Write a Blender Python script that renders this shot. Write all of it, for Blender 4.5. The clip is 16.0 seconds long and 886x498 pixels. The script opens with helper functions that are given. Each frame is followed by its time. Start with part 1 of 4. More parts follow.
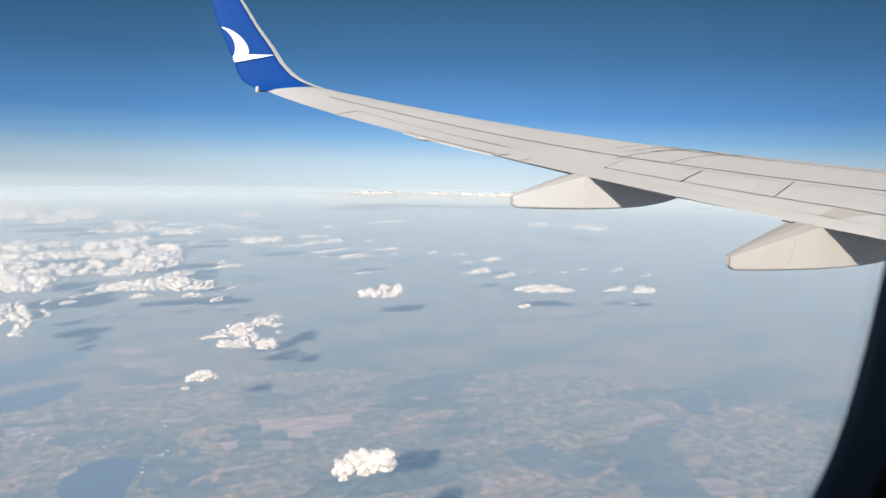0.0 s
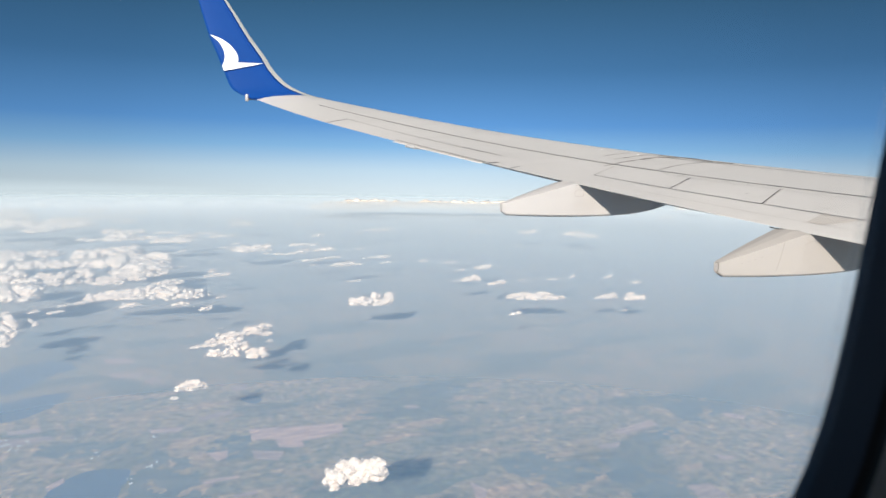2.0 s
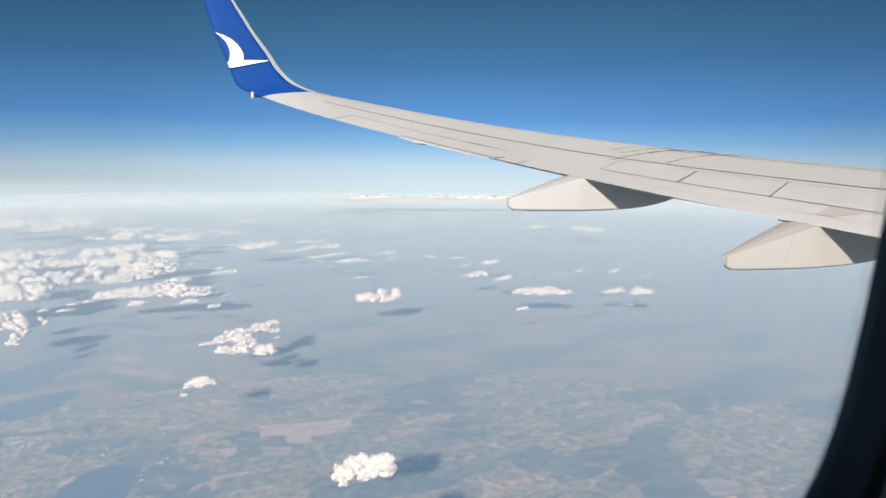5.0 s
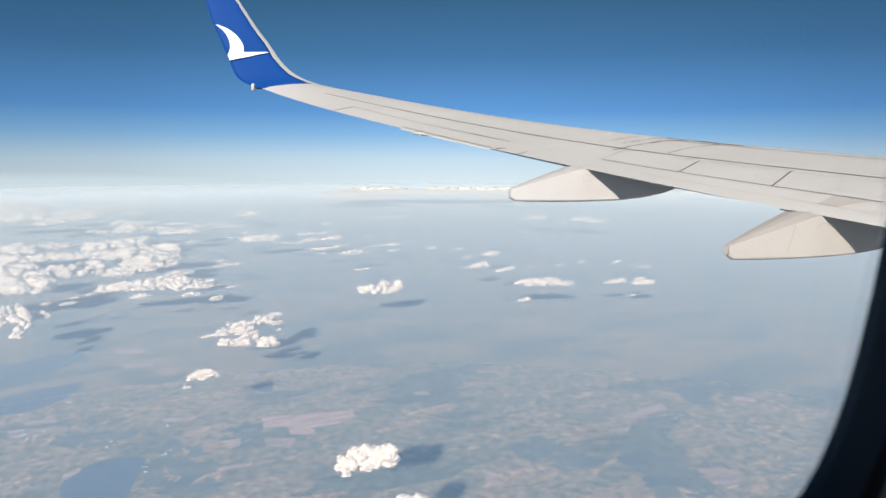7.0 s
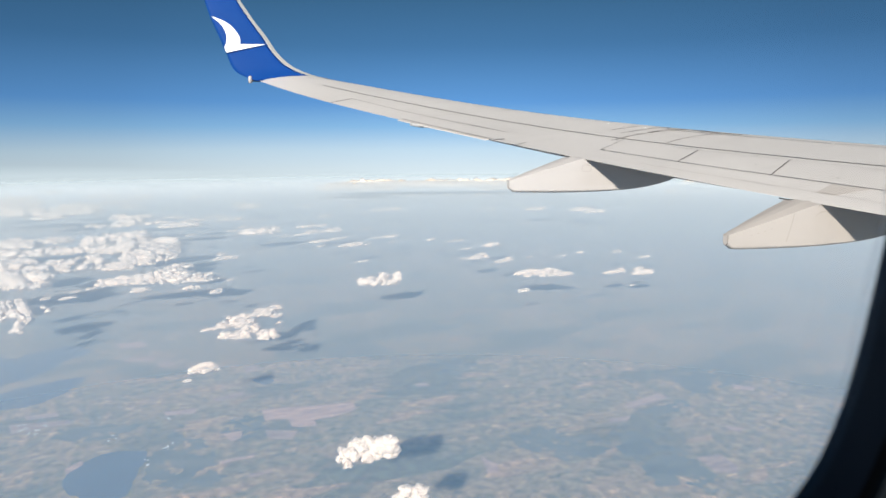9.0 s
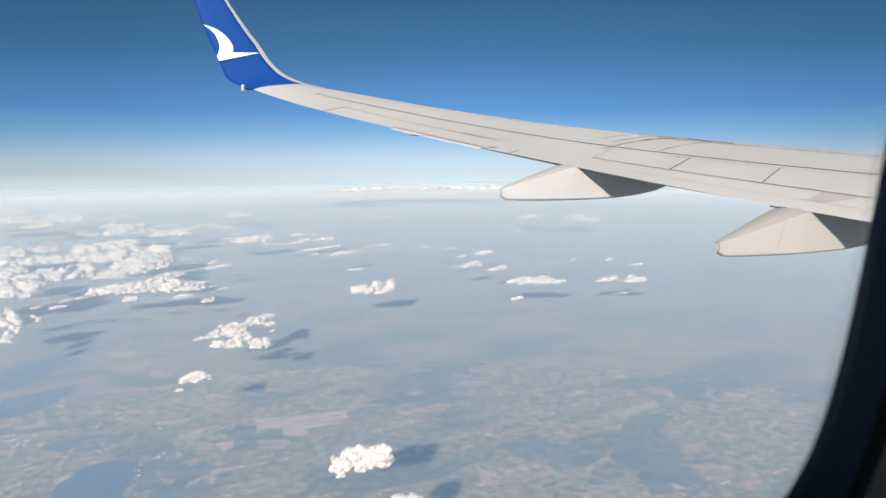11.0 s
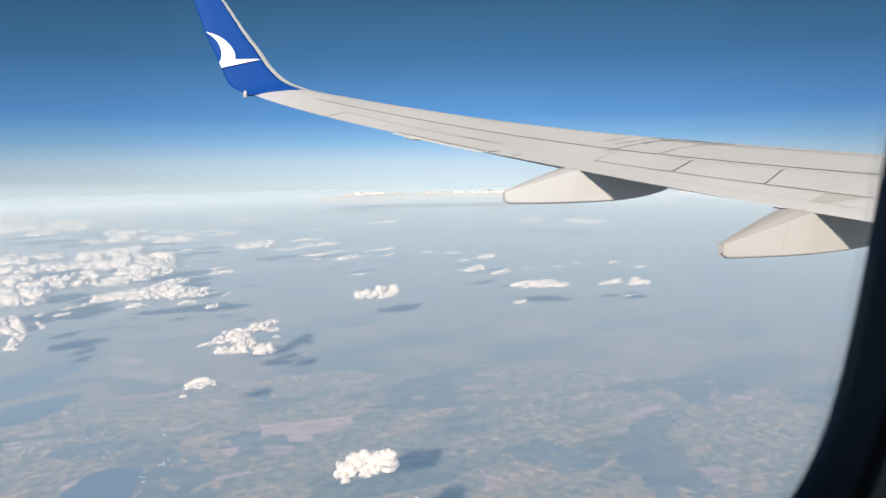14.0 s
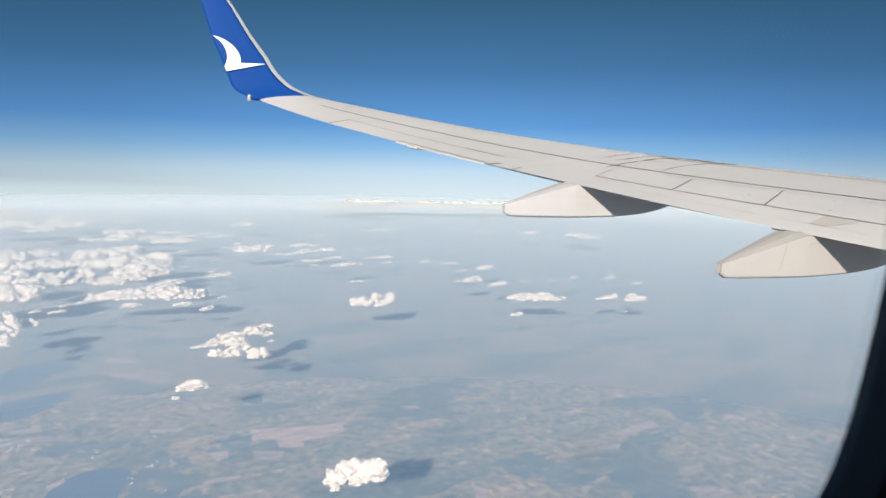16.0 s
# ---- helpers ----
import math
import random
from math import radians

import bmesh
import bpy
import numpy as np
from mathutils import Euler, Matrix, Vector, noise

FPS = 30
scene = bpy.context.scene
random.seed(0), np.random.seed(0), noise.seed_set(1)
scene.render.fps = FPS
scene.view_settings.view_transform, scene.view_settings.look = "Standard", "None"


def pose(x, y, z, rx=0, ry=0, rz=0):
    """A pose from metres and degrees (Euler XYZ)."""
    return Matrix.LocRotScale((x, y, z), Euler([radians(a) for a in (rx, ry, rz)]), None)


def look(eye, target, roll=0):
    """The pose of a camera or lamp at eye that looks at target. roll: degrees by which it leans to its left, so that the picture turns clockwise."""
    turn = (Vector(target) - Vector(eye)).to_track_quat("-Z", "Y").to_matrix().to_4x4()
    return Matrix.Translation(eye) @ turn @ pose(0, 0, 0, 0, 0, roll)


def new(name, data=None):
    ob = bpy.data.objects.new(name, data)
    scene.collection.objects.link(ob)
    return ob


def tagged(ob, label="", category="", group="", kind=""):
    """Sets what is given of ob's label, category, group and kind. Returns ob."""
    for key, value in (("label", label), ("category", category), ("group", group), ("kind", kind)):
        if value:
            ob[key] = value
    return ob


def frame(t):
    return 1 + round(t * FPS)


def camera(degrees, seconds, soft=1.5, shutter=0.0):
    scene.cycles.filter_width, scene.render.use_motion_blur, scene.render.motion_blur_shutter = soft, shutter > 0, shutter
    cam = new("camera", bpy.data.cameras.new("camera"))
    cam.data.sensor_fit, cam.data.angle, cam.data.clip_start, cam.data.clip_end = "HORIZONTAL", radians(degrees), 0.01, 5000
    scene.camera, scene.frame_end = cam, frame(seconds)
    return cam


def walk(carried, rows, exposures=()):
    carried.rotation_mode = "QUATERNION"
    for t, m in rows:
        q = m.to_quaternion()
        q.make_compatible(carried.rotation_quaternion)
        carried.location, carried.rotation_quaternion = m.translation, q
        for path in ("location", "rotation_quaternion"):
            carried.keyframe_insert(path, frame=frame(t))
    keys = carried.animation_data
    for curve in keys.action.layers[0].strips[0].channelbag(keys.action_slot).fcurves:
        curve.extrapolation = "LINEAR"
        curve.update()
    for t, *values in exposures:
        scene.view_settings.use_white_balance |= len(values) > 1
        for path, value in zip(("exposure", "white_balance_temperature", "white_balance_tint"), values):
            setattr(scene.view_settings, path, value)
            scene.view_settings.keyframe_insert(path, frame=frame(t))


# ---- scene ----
# ---------------------------------------------------------------- camera
# x runs to the nose of the aircraft, y outboard, z up; the origin is the seat by the window
cam = camera(69.2, 16.0, soft=1.5)
cam.data.dof.use_dof = True
cam.data.dof.focus_distance = 14.0
cam.data.dof.aperture_fstop = 10.0
PATH = [  # seconds, x, y, z, yaw, pitch, roll
    (0, -0.0057, 0.0000, 0.0024, -23.639, -7.632, 1.158),
    (0.5, -0.0017, 0.0000, 0.0031, -23.927, -7.285, 1.097),
    (1, -0.0035, 0.0000, 0.0026, -24.042, -7.495, 1.036),
    (1.5, -0.0031, 0.0000, 0.0017, -24.192, -6.575, 1.452),
    (2, 0.0009, 0.0000, 0.0017, -24.450, -6.925, 1.042),
    (2.5, -0.0012, 0.0000, 0.0023, -23.751, -7.613, 0.695),
    (3, -0.0017, 0.0000, 0.0018, -23.704, -7.640, 0.162),
    (3.5, -0.0029, 0.0000, 0.0012, -23.727, -7.793, 0.534),
    (4, -0.0042, 0.0000, 0.0020, -23.721, -7.262, 0.719),
    (6.5, 0.0004, 0.0000, -0.0007, -24.015, -7.790, 0.023),
    (7, -0.0051, 0.0000, -0.0011, -23.737, -8.088, 0.200),
    (7.5, -0.0012, 0.0000, -0.0002, -24.048, -8.045, 0.041),
    (8, 0.0002, 0.0000, 0.0004, -24.498, -7.603, -0.004),
    (8.5, -0.0016, 0.0000, 0.0004, -24.317, -7.929, -0.048),
    (9, -0.0076, 0.0000, 0.0000, -23.815, -8.843, -0.258),
    (11.5, -0.0021, 0.0000, -0.0003, -24.556, -8.061, -0.305),
    (12, -0.0013, 0.0000, -0.0013, -24.364, -8.366, -0.545),
    (12.5, 0.0007, 0.0000, -0.0006, -24.489, -7.757, -0.495),
    (13, -0.0010, 0.0000, -0.0012, -24.396, -8.354, -0.739),
    (13.5, -0.0064, 0.0000, -0.0034, -23.938, -8.686, -0.651),
    (14, -0.0018, 0.0000, -0.0003, -24.153, -7.757, -0.774),
    (14.5, -0.0118, 0.0000, 0.0015, -23.840, -7.697, -0.301),
    (15, -0.0027, 0.0000, 0.0016, -24.640, -6.373, -0.069),
    (15.5, 0.0047, 0.0000, 0.0009, -25.350, -6.216, -0.363),
    (16, -0.0125, 0.0000, 0.0023, -24.342, -6.871, 1.165),
]


def hand_held(x, y, z, yaw, pitch, roll):
    a, b = radians(yaw), radians(pitch)
    eye = Vector((x, y, z))
    return look(eye, eye + Vector((-math.sin(a) * math.cos(b), math.cos(a) * math.cos(b), math.sin(b))), roll)


walk(cam, [(row[0], hand_held(*row[1:])) for row in PATH], exposures=[(0.0, 0.75), (16.0, 0.75)])

# ---------------------------------------------------------------- daylight
GROUND = -250.0          # the land below the aircraft
CLOUD_BASE = -205.0
SUN_AZ, SUN_EL = 232.0, 24.5   # azimuth from +x towards +y

world = bpy.data.worlds.new("daylight")
scene.world = world
world.use_nodes = True
wn, wl = world.node_tree.nodes, world.node_tree.links
wn.clear()
sky = wn.new("ShaderNodeTexSky")
sky.sky_type = "NISHITA"
sky.sun_disc = False
sky.sun_elevation = radians(SUN_EL)
sky.sun_rotation = radians(90 - SUN_AZ)
sky.altitude = 8000
sky.air_density, sky.dust_density, sky.ozone_density = 1.0, 1.0, 2.0
geo_dir = wn.new("ShaderNodeTexCoord")
lift = wn.new("ShaderNodeVectorMath")
lift.operation = "ADD"
lift.inputs[1].default_value = (0, 0, 0.051)   # the horizon lies below eye level from this height
unit = wn.new("ShaderNodeVectorMath")
unit.operation = "NORMALIZE"
wl.new(geo_dir.outputs["Generated"], lift.inputs[0])
wl.new(lift.outputs[0], unit.inputs[0])
if "Vector" in sky.inputs:
    wl.new(unit.outputs[0], sky.inputs["Vector"])
height = wn.new("ShaderNodeSeparateXYZ")
wl.new(unit.outputs[0], height.inputs[0])
tone = wn.new("ShaderNodeValToRGB")       # the sky's depth of blue over the haze of the horizon
stops = [(0.0, (0.62, 0.69, 0.71)), (0.022, (0.61, 0.69, 0.715)), (0.05, (0.51, 0.65, 0.735)), (0.085, (0.225, 0.45, 0.70)), (0.12, (0.098, 0.29, 0.615)),
         (0.2, (0.048, 0.165, 0.345)), (0.3, (0.028, 0.10, 0.185)), (1.0, (0.02, 0.07, 0.14))]
el = tone.color_ramp.elements
while len(el) < len(stops):
    el.new(0.5)
for e, (at, col) in zip(el, stops):
    e.position, e.color = at, (*col, 1)
wl.new(height.outputs[2], tone.inputs[0])
dim = wn.new("ShaderNodeMix")
dim.data_type, dim.blend_type = "RGBA", "MULTIPLY"
dim.inputs[0].default_value = 1.0
dim.inputs[7].default_value = (0.1, 0.1, 0.1, 1)
wl.new(sky.outputs[0], dim.inputs[6])
both = wn.new("ShaderNodeMix")
both.data_type = "RGBA"
both.inputs[0].default_value = 0.12
wl.new(tone.outputs[0], both.inputs[6])
wl.new(dim.outputs[2], both.inputs[7])
back = wn.new("ShaderNodeBackground")
back.inputs["Strength"].default_value = 0.625 * 3.0
out = wn.new("ShaderNodeOutputWorld")
facing = wn.new("ShaderNodeVectorMath")        # bright towards the sun; darker view sides are lens vignetting put into the sky
facing.operation = "DOT_PRODUCT"
facing.inputs[1].default_value = (-math.cos(radians(SUN_AZ + 12)), -math.sin(radians(SUN_AZ + 12)), 0)
wl.new(geo_dir.outputs["Generated"], facing.inputs[0])
half = wn.new("ShaderNodeMath")
half.operation = "MULTIPLY_ADD"
half.inputs[1].default_value, half.inputs[2].default_value = 0.5, 0.5
wl.new(facing.outputs["Value"], half.inputs[0])
around = wn.new("ShaderNodeValToRGB")
turns = [(0.0, 2.9), (0.35, 1.6), (0.65, 0.9), (0.86, 0.80), (0.905, 0.83), (0.937, 0.88), (0.953, 0.94), (0.99, 1.06), (1.0, 1.12)]
el = around.color_ramp.elements
while len(el) < len(turns):
    el.new(0.5)
for e, (at, v) in zip(el, turns):
    e.position, e.color = at, (v / 3, v / 3, v / 3, 1)
wl.new(half.outputs[0], around.inputs[0])
shade = wn.new("ShaderNodeMix")
shade.data_type, shade.blend_type = "RGBA", "MULTIPLY"
shade.inputs[0].default_value = 1.0
wl.new(both.outputs[2], shade.inputs[6])
low = wn.new("ShaderNodeMapRange")            # the haze along the horizon is as pale all round
low.inputs[1].default_value, low.inputs[2].default_value, low.inputs[3].default_value, low.inputs[4].default_value = 0.02, 0.10, 1 / 3, 0.0
wl.new(height.outputs[2], low.inputs[0])
paler = wn.new("ShaderNodeMix")
paler.data_type, paler.blend_type = "RGBA", "LIGHTEN"
paler.inputs[0].default_value = 1.0
wl.new(around.outputs[0], paler.inputs[6])
wl.new(low.outputs[0], paler.inputs[7])
wl.new(paler.outputs[2], shade.inputs[7])
wl.new(shade.outputs[2], back.inputs["Color"])
wl.new(back.outputs[0], out.inputs["Surface"])

sun_data = bpy.data.lights.new("sun", "SUN")
sun_data.energy, sun_data.angle, sun_data.color = 5.0, radians(2.2), (1.0, 0.94, 0.85)
sun = new("sun", sun_data)
to_sun = Vector((math.cos(radians(SUN_AZ)) * math.cos(radians(SUN_EL)), math.sin(radians(SUN_AZ)) * math.cos(radians(SUN_EL)), math.sin(radians(SUN_EL))))
sun.matrix_world = look(to_sun * 50, (0, 0, 0))


# ---------------------------------------------------------------- materials
def material(name, base, rough=0.5, metal=0.0):
    m = bpy.data.materials.new(name)
    m.use_nodes = True
    p = m.node_tree.nodes["Principled BSDF"]
    p.inputs["Base Color"].default_value = (*base, 1)
    p.inputs["Roughness"].default_value = rough
    p.inputs["Metallic"].default_value = metal
    return m


def tex(m, kind, scale, detail=4.0, stretch=(1, 1, 1), turn=0.0):
    """A texture in object space."""
    n, l = m.node_tree.nodes, m.node_tree.links
    c = n.new("ShaderNodeTexCoord")
    mp = n.new("ShaderNodeMapping")
    mp.inputs["Scale"].default_value = stretch
    mp.inputs["Rotation"].default_value = (0, 0, radians(turn))
    l.new(c.outputs["Object"], mp.inputs["Vector"])
    t = n.new(kind)
    t.inputs["Scale"].default_value = scale
    if "Detail" in t.inputs:
        t.inputs["Detail"].default_value = detail
    l.new(mp.outputs[0], t.inputs["Vector"])
    return t


def ramp(m, source, stops):
    n, l = m.node_tree.nodes, m.node_tree.links
    r = n.new("ShaderNodeValToRGB")
    e = r.color_ramp.elements
    while len(e) < len(stops):
        e.new(0.5)
    for el, (at, col) in zip(e, stops):
        el.position, el.color = at, (*col, 1)
    l.new(source, r.inputs[0])
    return r.outputs[0]


def mix(m, a, b, fac, mode="MIX"):
    n, l = m.node_tree.nodes, m.node_tree.links
    x = n.new("ShaderNodeMix")
    x.data_type, x.blend_type = "RGBA", mode
    for socket, v in ((x.inputs[6], a), (x.inputs[7], b), (x.inputs[0], fac)):
        if isinstance(v, (int, float)):
            socket.default_value = v
        elif isinstance(v, tuple):
            socket.default_value = (*v, 1)
        else:
            l.new(v, socket)
    return x.outputs[2]


def to_base(m, colour):
    m.node_tree.links.new(colour, m.node_tree.nodes["Principled BSDF"].inputs["Base Color"])


def bump(m, source, strength, distance):
    n, l = m.node_tree.nodes, m.node_tree.links
    b = n.new("ShaderNodeBump")
    b.inputs["Strength"].default_value, b.inputs["Distance"].default_value = strength, distance
    l.new(source, b.inputs["Height"])
    l.new(b.outputs[0], n["Principled BSDF"].inputs["Normal"])


def painted(name, base, dark, rough):
    """Aircraft paint: broad fading, streaks of grime along the air flow, fine unevenness."""
    m = material(name, base, rough)
    broad = tex(m, "ShaderNodeTexNoise", 0.6, 5)
    streak = tex(m, "ShaderNodeTexNoise", 2.2, 6, (0.25, 1.6, 1.0))
    fine = tex(m, "ShaderNodeTexNoise", 60, 3)
    a = ramp(m, broad.outputs["Fac"], [(0.3, tuple(0.93 * v for v in base)), (0.7, base)])
    s = ramp(m, streak.outputs["Fac"], [(0.56, (0, 0, 0)), (0.8, (0.45, 0.45, 0.45))])
    to_base(m, mix(m, a, dark, s))
    bump(m, fine.outputs["Fac"], 0.05, 0.002)
    return m


WING = painted("wing_paint", (0.485, 0.452, 0.422), (0.395, 0.362, 0.33), 0.45)
PANEL = painted("panel_paint", (0.50, 0.465, 0.434), (0.405, 0.372, 0.34), 0.45)
DULL = painted("grimy_fairing_paint", (0.35, 0.315, 0.285), (0.255, 0.222, 0.195), 0.6)
FAIRING = painted("fairing_paint", (0.425, 0.393, 0.372), (0.35, 0.32, 0.295), 0.55)
BLUE = painted("winglet_blue", (0.003, 0.041, 0.19), (0.003, 0.034, 0.16), 0.5)
BLUE.node_tree.nodes["Principled BSDF"].inputs["Specular IOR Level"].default_value = 0.2
EDGE = painted("bare_leading_edge", (0.27, 0.265, 0.25), (0.22, 0.215, 0.205), 0.45)
WHITE = material("white_emblem_paint", (0.80, 0.80, 0.78), 0.4)
# near black: joints with the gaps' shadow put into strips; lamp bracket too
SEAM = material("gap_shade_and_bracket", (0.035, 0.032, 0.030), 0.8)
SOOT = material("soot_mark", (0.22, 0.205, 0.19), 0.7)
STREAK = material("soot_streaks", (0.17, 0.155, 0.145), 0.7)
streak_tone = tex(STREAK, "ShaderNodeTexNoise", 5.0, 5)
to_base(STREAK, ramp(STREAK, streak_tone.outputs["Fac"], [(0.40, (0.09, 0.078, 0.07)), (0.62, (0.40, 0.37, 0.34))]))
FAINT = material("faint_joint", (0.29, 0.265, 0.24), 0.6)
DARKER = material("darker_paint", (0.40, 0.36, 0.325), 0.55)
CORE = material("lower_skin_paint", (0.36, 0.345, 0.33), 0.6)
RUBBER = material("black_rubber", (0.008, 0.009, 0.012), 0.7)
BEZEL = material("navy_bezel", (0.026, 0.034, 0.055), 0.5)
TRIM = material("grey_cabin_trim", (0.32, 0.31, 0.30), 0.6)
trim_grain = tex(TRIM, "ShaderNodeTexNoise", 220, 3)
bump(TRIM, trim_grain.outputs["Fac"], 0.2, 0.0005)
LAMP = material("lamp_glass", (0.36, 0.32, 0.30), 0.3)


def glass_material():
    m = bpy.data.materials.new("acrylic_pane")
    m.use_nodes = True
    n, l = m.node_tree.nodes, m.node_tree.links
    n.clear()
    t, g, x, o = n.new("ShaderNodeBsdfTransparent"), n.new("ShaderNodeBsdfGlossy"), n.new("ShaderNodeMixShader"), n.new("ShaderNodeOutputMaterial")
    t.inputs[0].default_value = (0.985, 0.99, 0.99, 1)
    g.inputs["Roughness"].default_value = 0.02
    f = n.new("ShaderNodeFresnel")
    f.inputs[0].default_value = 1.25
    l.new(f.outputs[0], x.inputs[0])
    l.new(t.outputs[0], x.inputs[1])
    l.new(g.outputs[0], x.inputs[2])
    l.new(x.outputs[0], o.inputs[0])
    return m


def milky_material():
    """A milky tint that puts the pale refraction at the acrylic pane's edge into colour."""
    m = bpy.data.materials.new("milky_pane_edge")
    m.use_nodes = True
    n, l = m.node_tree.nodes, m.node_tree.links
    n.clear()
    t, r, x, o = (n.new("ShaderNode" + k) for k in ("BsdfTransparent", "BsdfTranslucent", "MixShader", "OutputMaterial"))
    r.inputs[0].default_value = (0.72, 0.74, 0.76, 1)
    x.inputs[0].default_value = 0.13
    l.new(t.outputs[0], x.inputs[1])
    l.new(r.outputs[0], x.inputs[2])
    l.new(x.outputs[0], o.inputs[0])
    return m


def cloud_material(name, least, most):
    """White mist; least and most: how much of the light passes straight through it."""
    m = bpy.data.materials.new(name)
    m.use_nodes = True
    n, l = m.node_tree.nodes, m.node_tree.links
    n.clear()
    d, t, x, o = n.new("ShaderNodeBsdfDiffuse"), n.new("ShaderNodeBsdfTranslucent"), n.new("ShaderNodeMixShader"), n.new("ShaderNodeOutputMaterial")
    d.inputs[0].default_value = (1.0, 0.86, 0.72, 1)
    t.inputs[0].default_value = (1.0, 0.88, 0.74, 1)
    x.inputs[0].default_value = 0.2
    thin, y = n.new("ShaderNodeBsdfTransparent"), n.new("ShaderNodeMixShader")   # the skin of a cloud lets some light through
    skin = tex(m, "ShaderNodeTexNoise", 0.22, 7)
    skin.inputs["Roughness"].default_value = 0.68
    l.new(ramp(m, skin.outputs["Fac"], [(0.36, (least, least, least)), (0.64, (most, most, most))]), y.inputs[0])
    l.new(d.outputs[0], x.inputs[1])
    l.new(t.outputs[0], x.inputs[2])
    l.new(x.outputs[0], y.inputs[1])
    l.new(thin.outputs[0], y.inputs[2])
    l.new(y.outputs[0], o.inputs[0])
    return m


def haze_sheet_material(name, thin, thick, start, reach, ends=None):
    """A sunlit flat sheet that paints haze over the land: its opacity is ramped by distance from the seat (Beer's law
    along the ground).
    """
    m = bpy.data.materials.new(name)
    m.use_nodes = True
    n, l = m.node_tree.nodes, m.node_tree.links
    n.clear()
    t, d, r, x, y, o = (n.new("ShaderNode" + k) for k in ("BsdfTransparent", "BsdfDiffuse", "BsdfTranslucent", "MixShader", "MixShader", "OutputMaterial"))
    hue = n.new("ShaderNodeMix")          # haze tint painted by distance: blue near, almost white far
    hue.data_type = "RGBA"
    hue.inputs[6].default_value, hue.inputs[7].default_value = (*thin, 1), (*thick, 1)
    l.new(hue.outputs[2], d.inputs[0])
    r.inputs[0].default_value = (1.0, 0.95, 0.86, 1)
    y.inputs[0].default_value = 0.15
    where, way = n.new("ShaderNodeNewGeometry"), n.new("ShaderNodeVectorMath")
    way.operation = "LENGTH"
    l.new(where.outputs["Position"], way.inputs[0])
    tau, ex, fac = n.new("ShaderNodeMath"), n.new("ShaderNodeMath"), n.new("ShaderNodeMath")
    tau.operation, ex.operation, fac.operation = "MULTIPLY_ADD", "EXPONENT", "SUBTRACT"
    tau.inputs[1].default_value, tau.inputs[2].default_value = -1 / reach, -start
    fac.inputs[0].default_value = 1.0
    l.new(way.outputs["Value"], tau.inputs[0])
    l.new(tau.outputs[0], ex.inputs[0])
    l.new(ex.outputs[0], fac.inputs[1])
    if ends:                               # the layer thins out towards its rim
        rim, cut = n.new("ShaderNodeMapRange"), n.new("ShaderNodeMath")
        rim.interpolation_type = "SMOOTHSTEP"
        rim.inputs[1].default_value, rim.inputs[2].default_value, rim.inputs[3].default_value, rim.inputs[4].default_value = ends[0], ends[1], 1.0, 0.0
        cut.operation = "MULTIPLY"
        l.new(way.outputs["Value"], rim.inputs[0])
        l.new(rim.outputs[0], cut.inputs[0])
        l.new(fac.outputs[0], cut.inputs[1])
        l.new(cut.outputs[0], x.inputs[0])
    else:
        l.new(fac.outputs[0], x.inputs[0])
    whiten, pale = n.new("ShaderNodeMath"), n.new("ShaderNodeMath")   # the painted tint whitens sooner than the opacity grows
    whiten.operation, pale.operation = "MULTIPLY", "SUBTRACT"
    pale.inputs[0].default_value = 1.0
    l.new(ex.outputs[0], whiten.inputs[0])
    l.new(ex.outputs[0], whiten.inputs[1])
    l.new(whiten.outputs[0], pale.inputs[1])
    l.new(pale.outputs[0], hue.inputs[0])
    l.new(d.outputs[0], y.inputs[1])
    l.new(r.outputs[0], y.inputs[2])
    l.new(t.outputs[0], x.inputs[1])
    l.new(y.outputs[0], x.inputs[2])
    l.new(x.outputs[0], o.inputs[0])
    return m


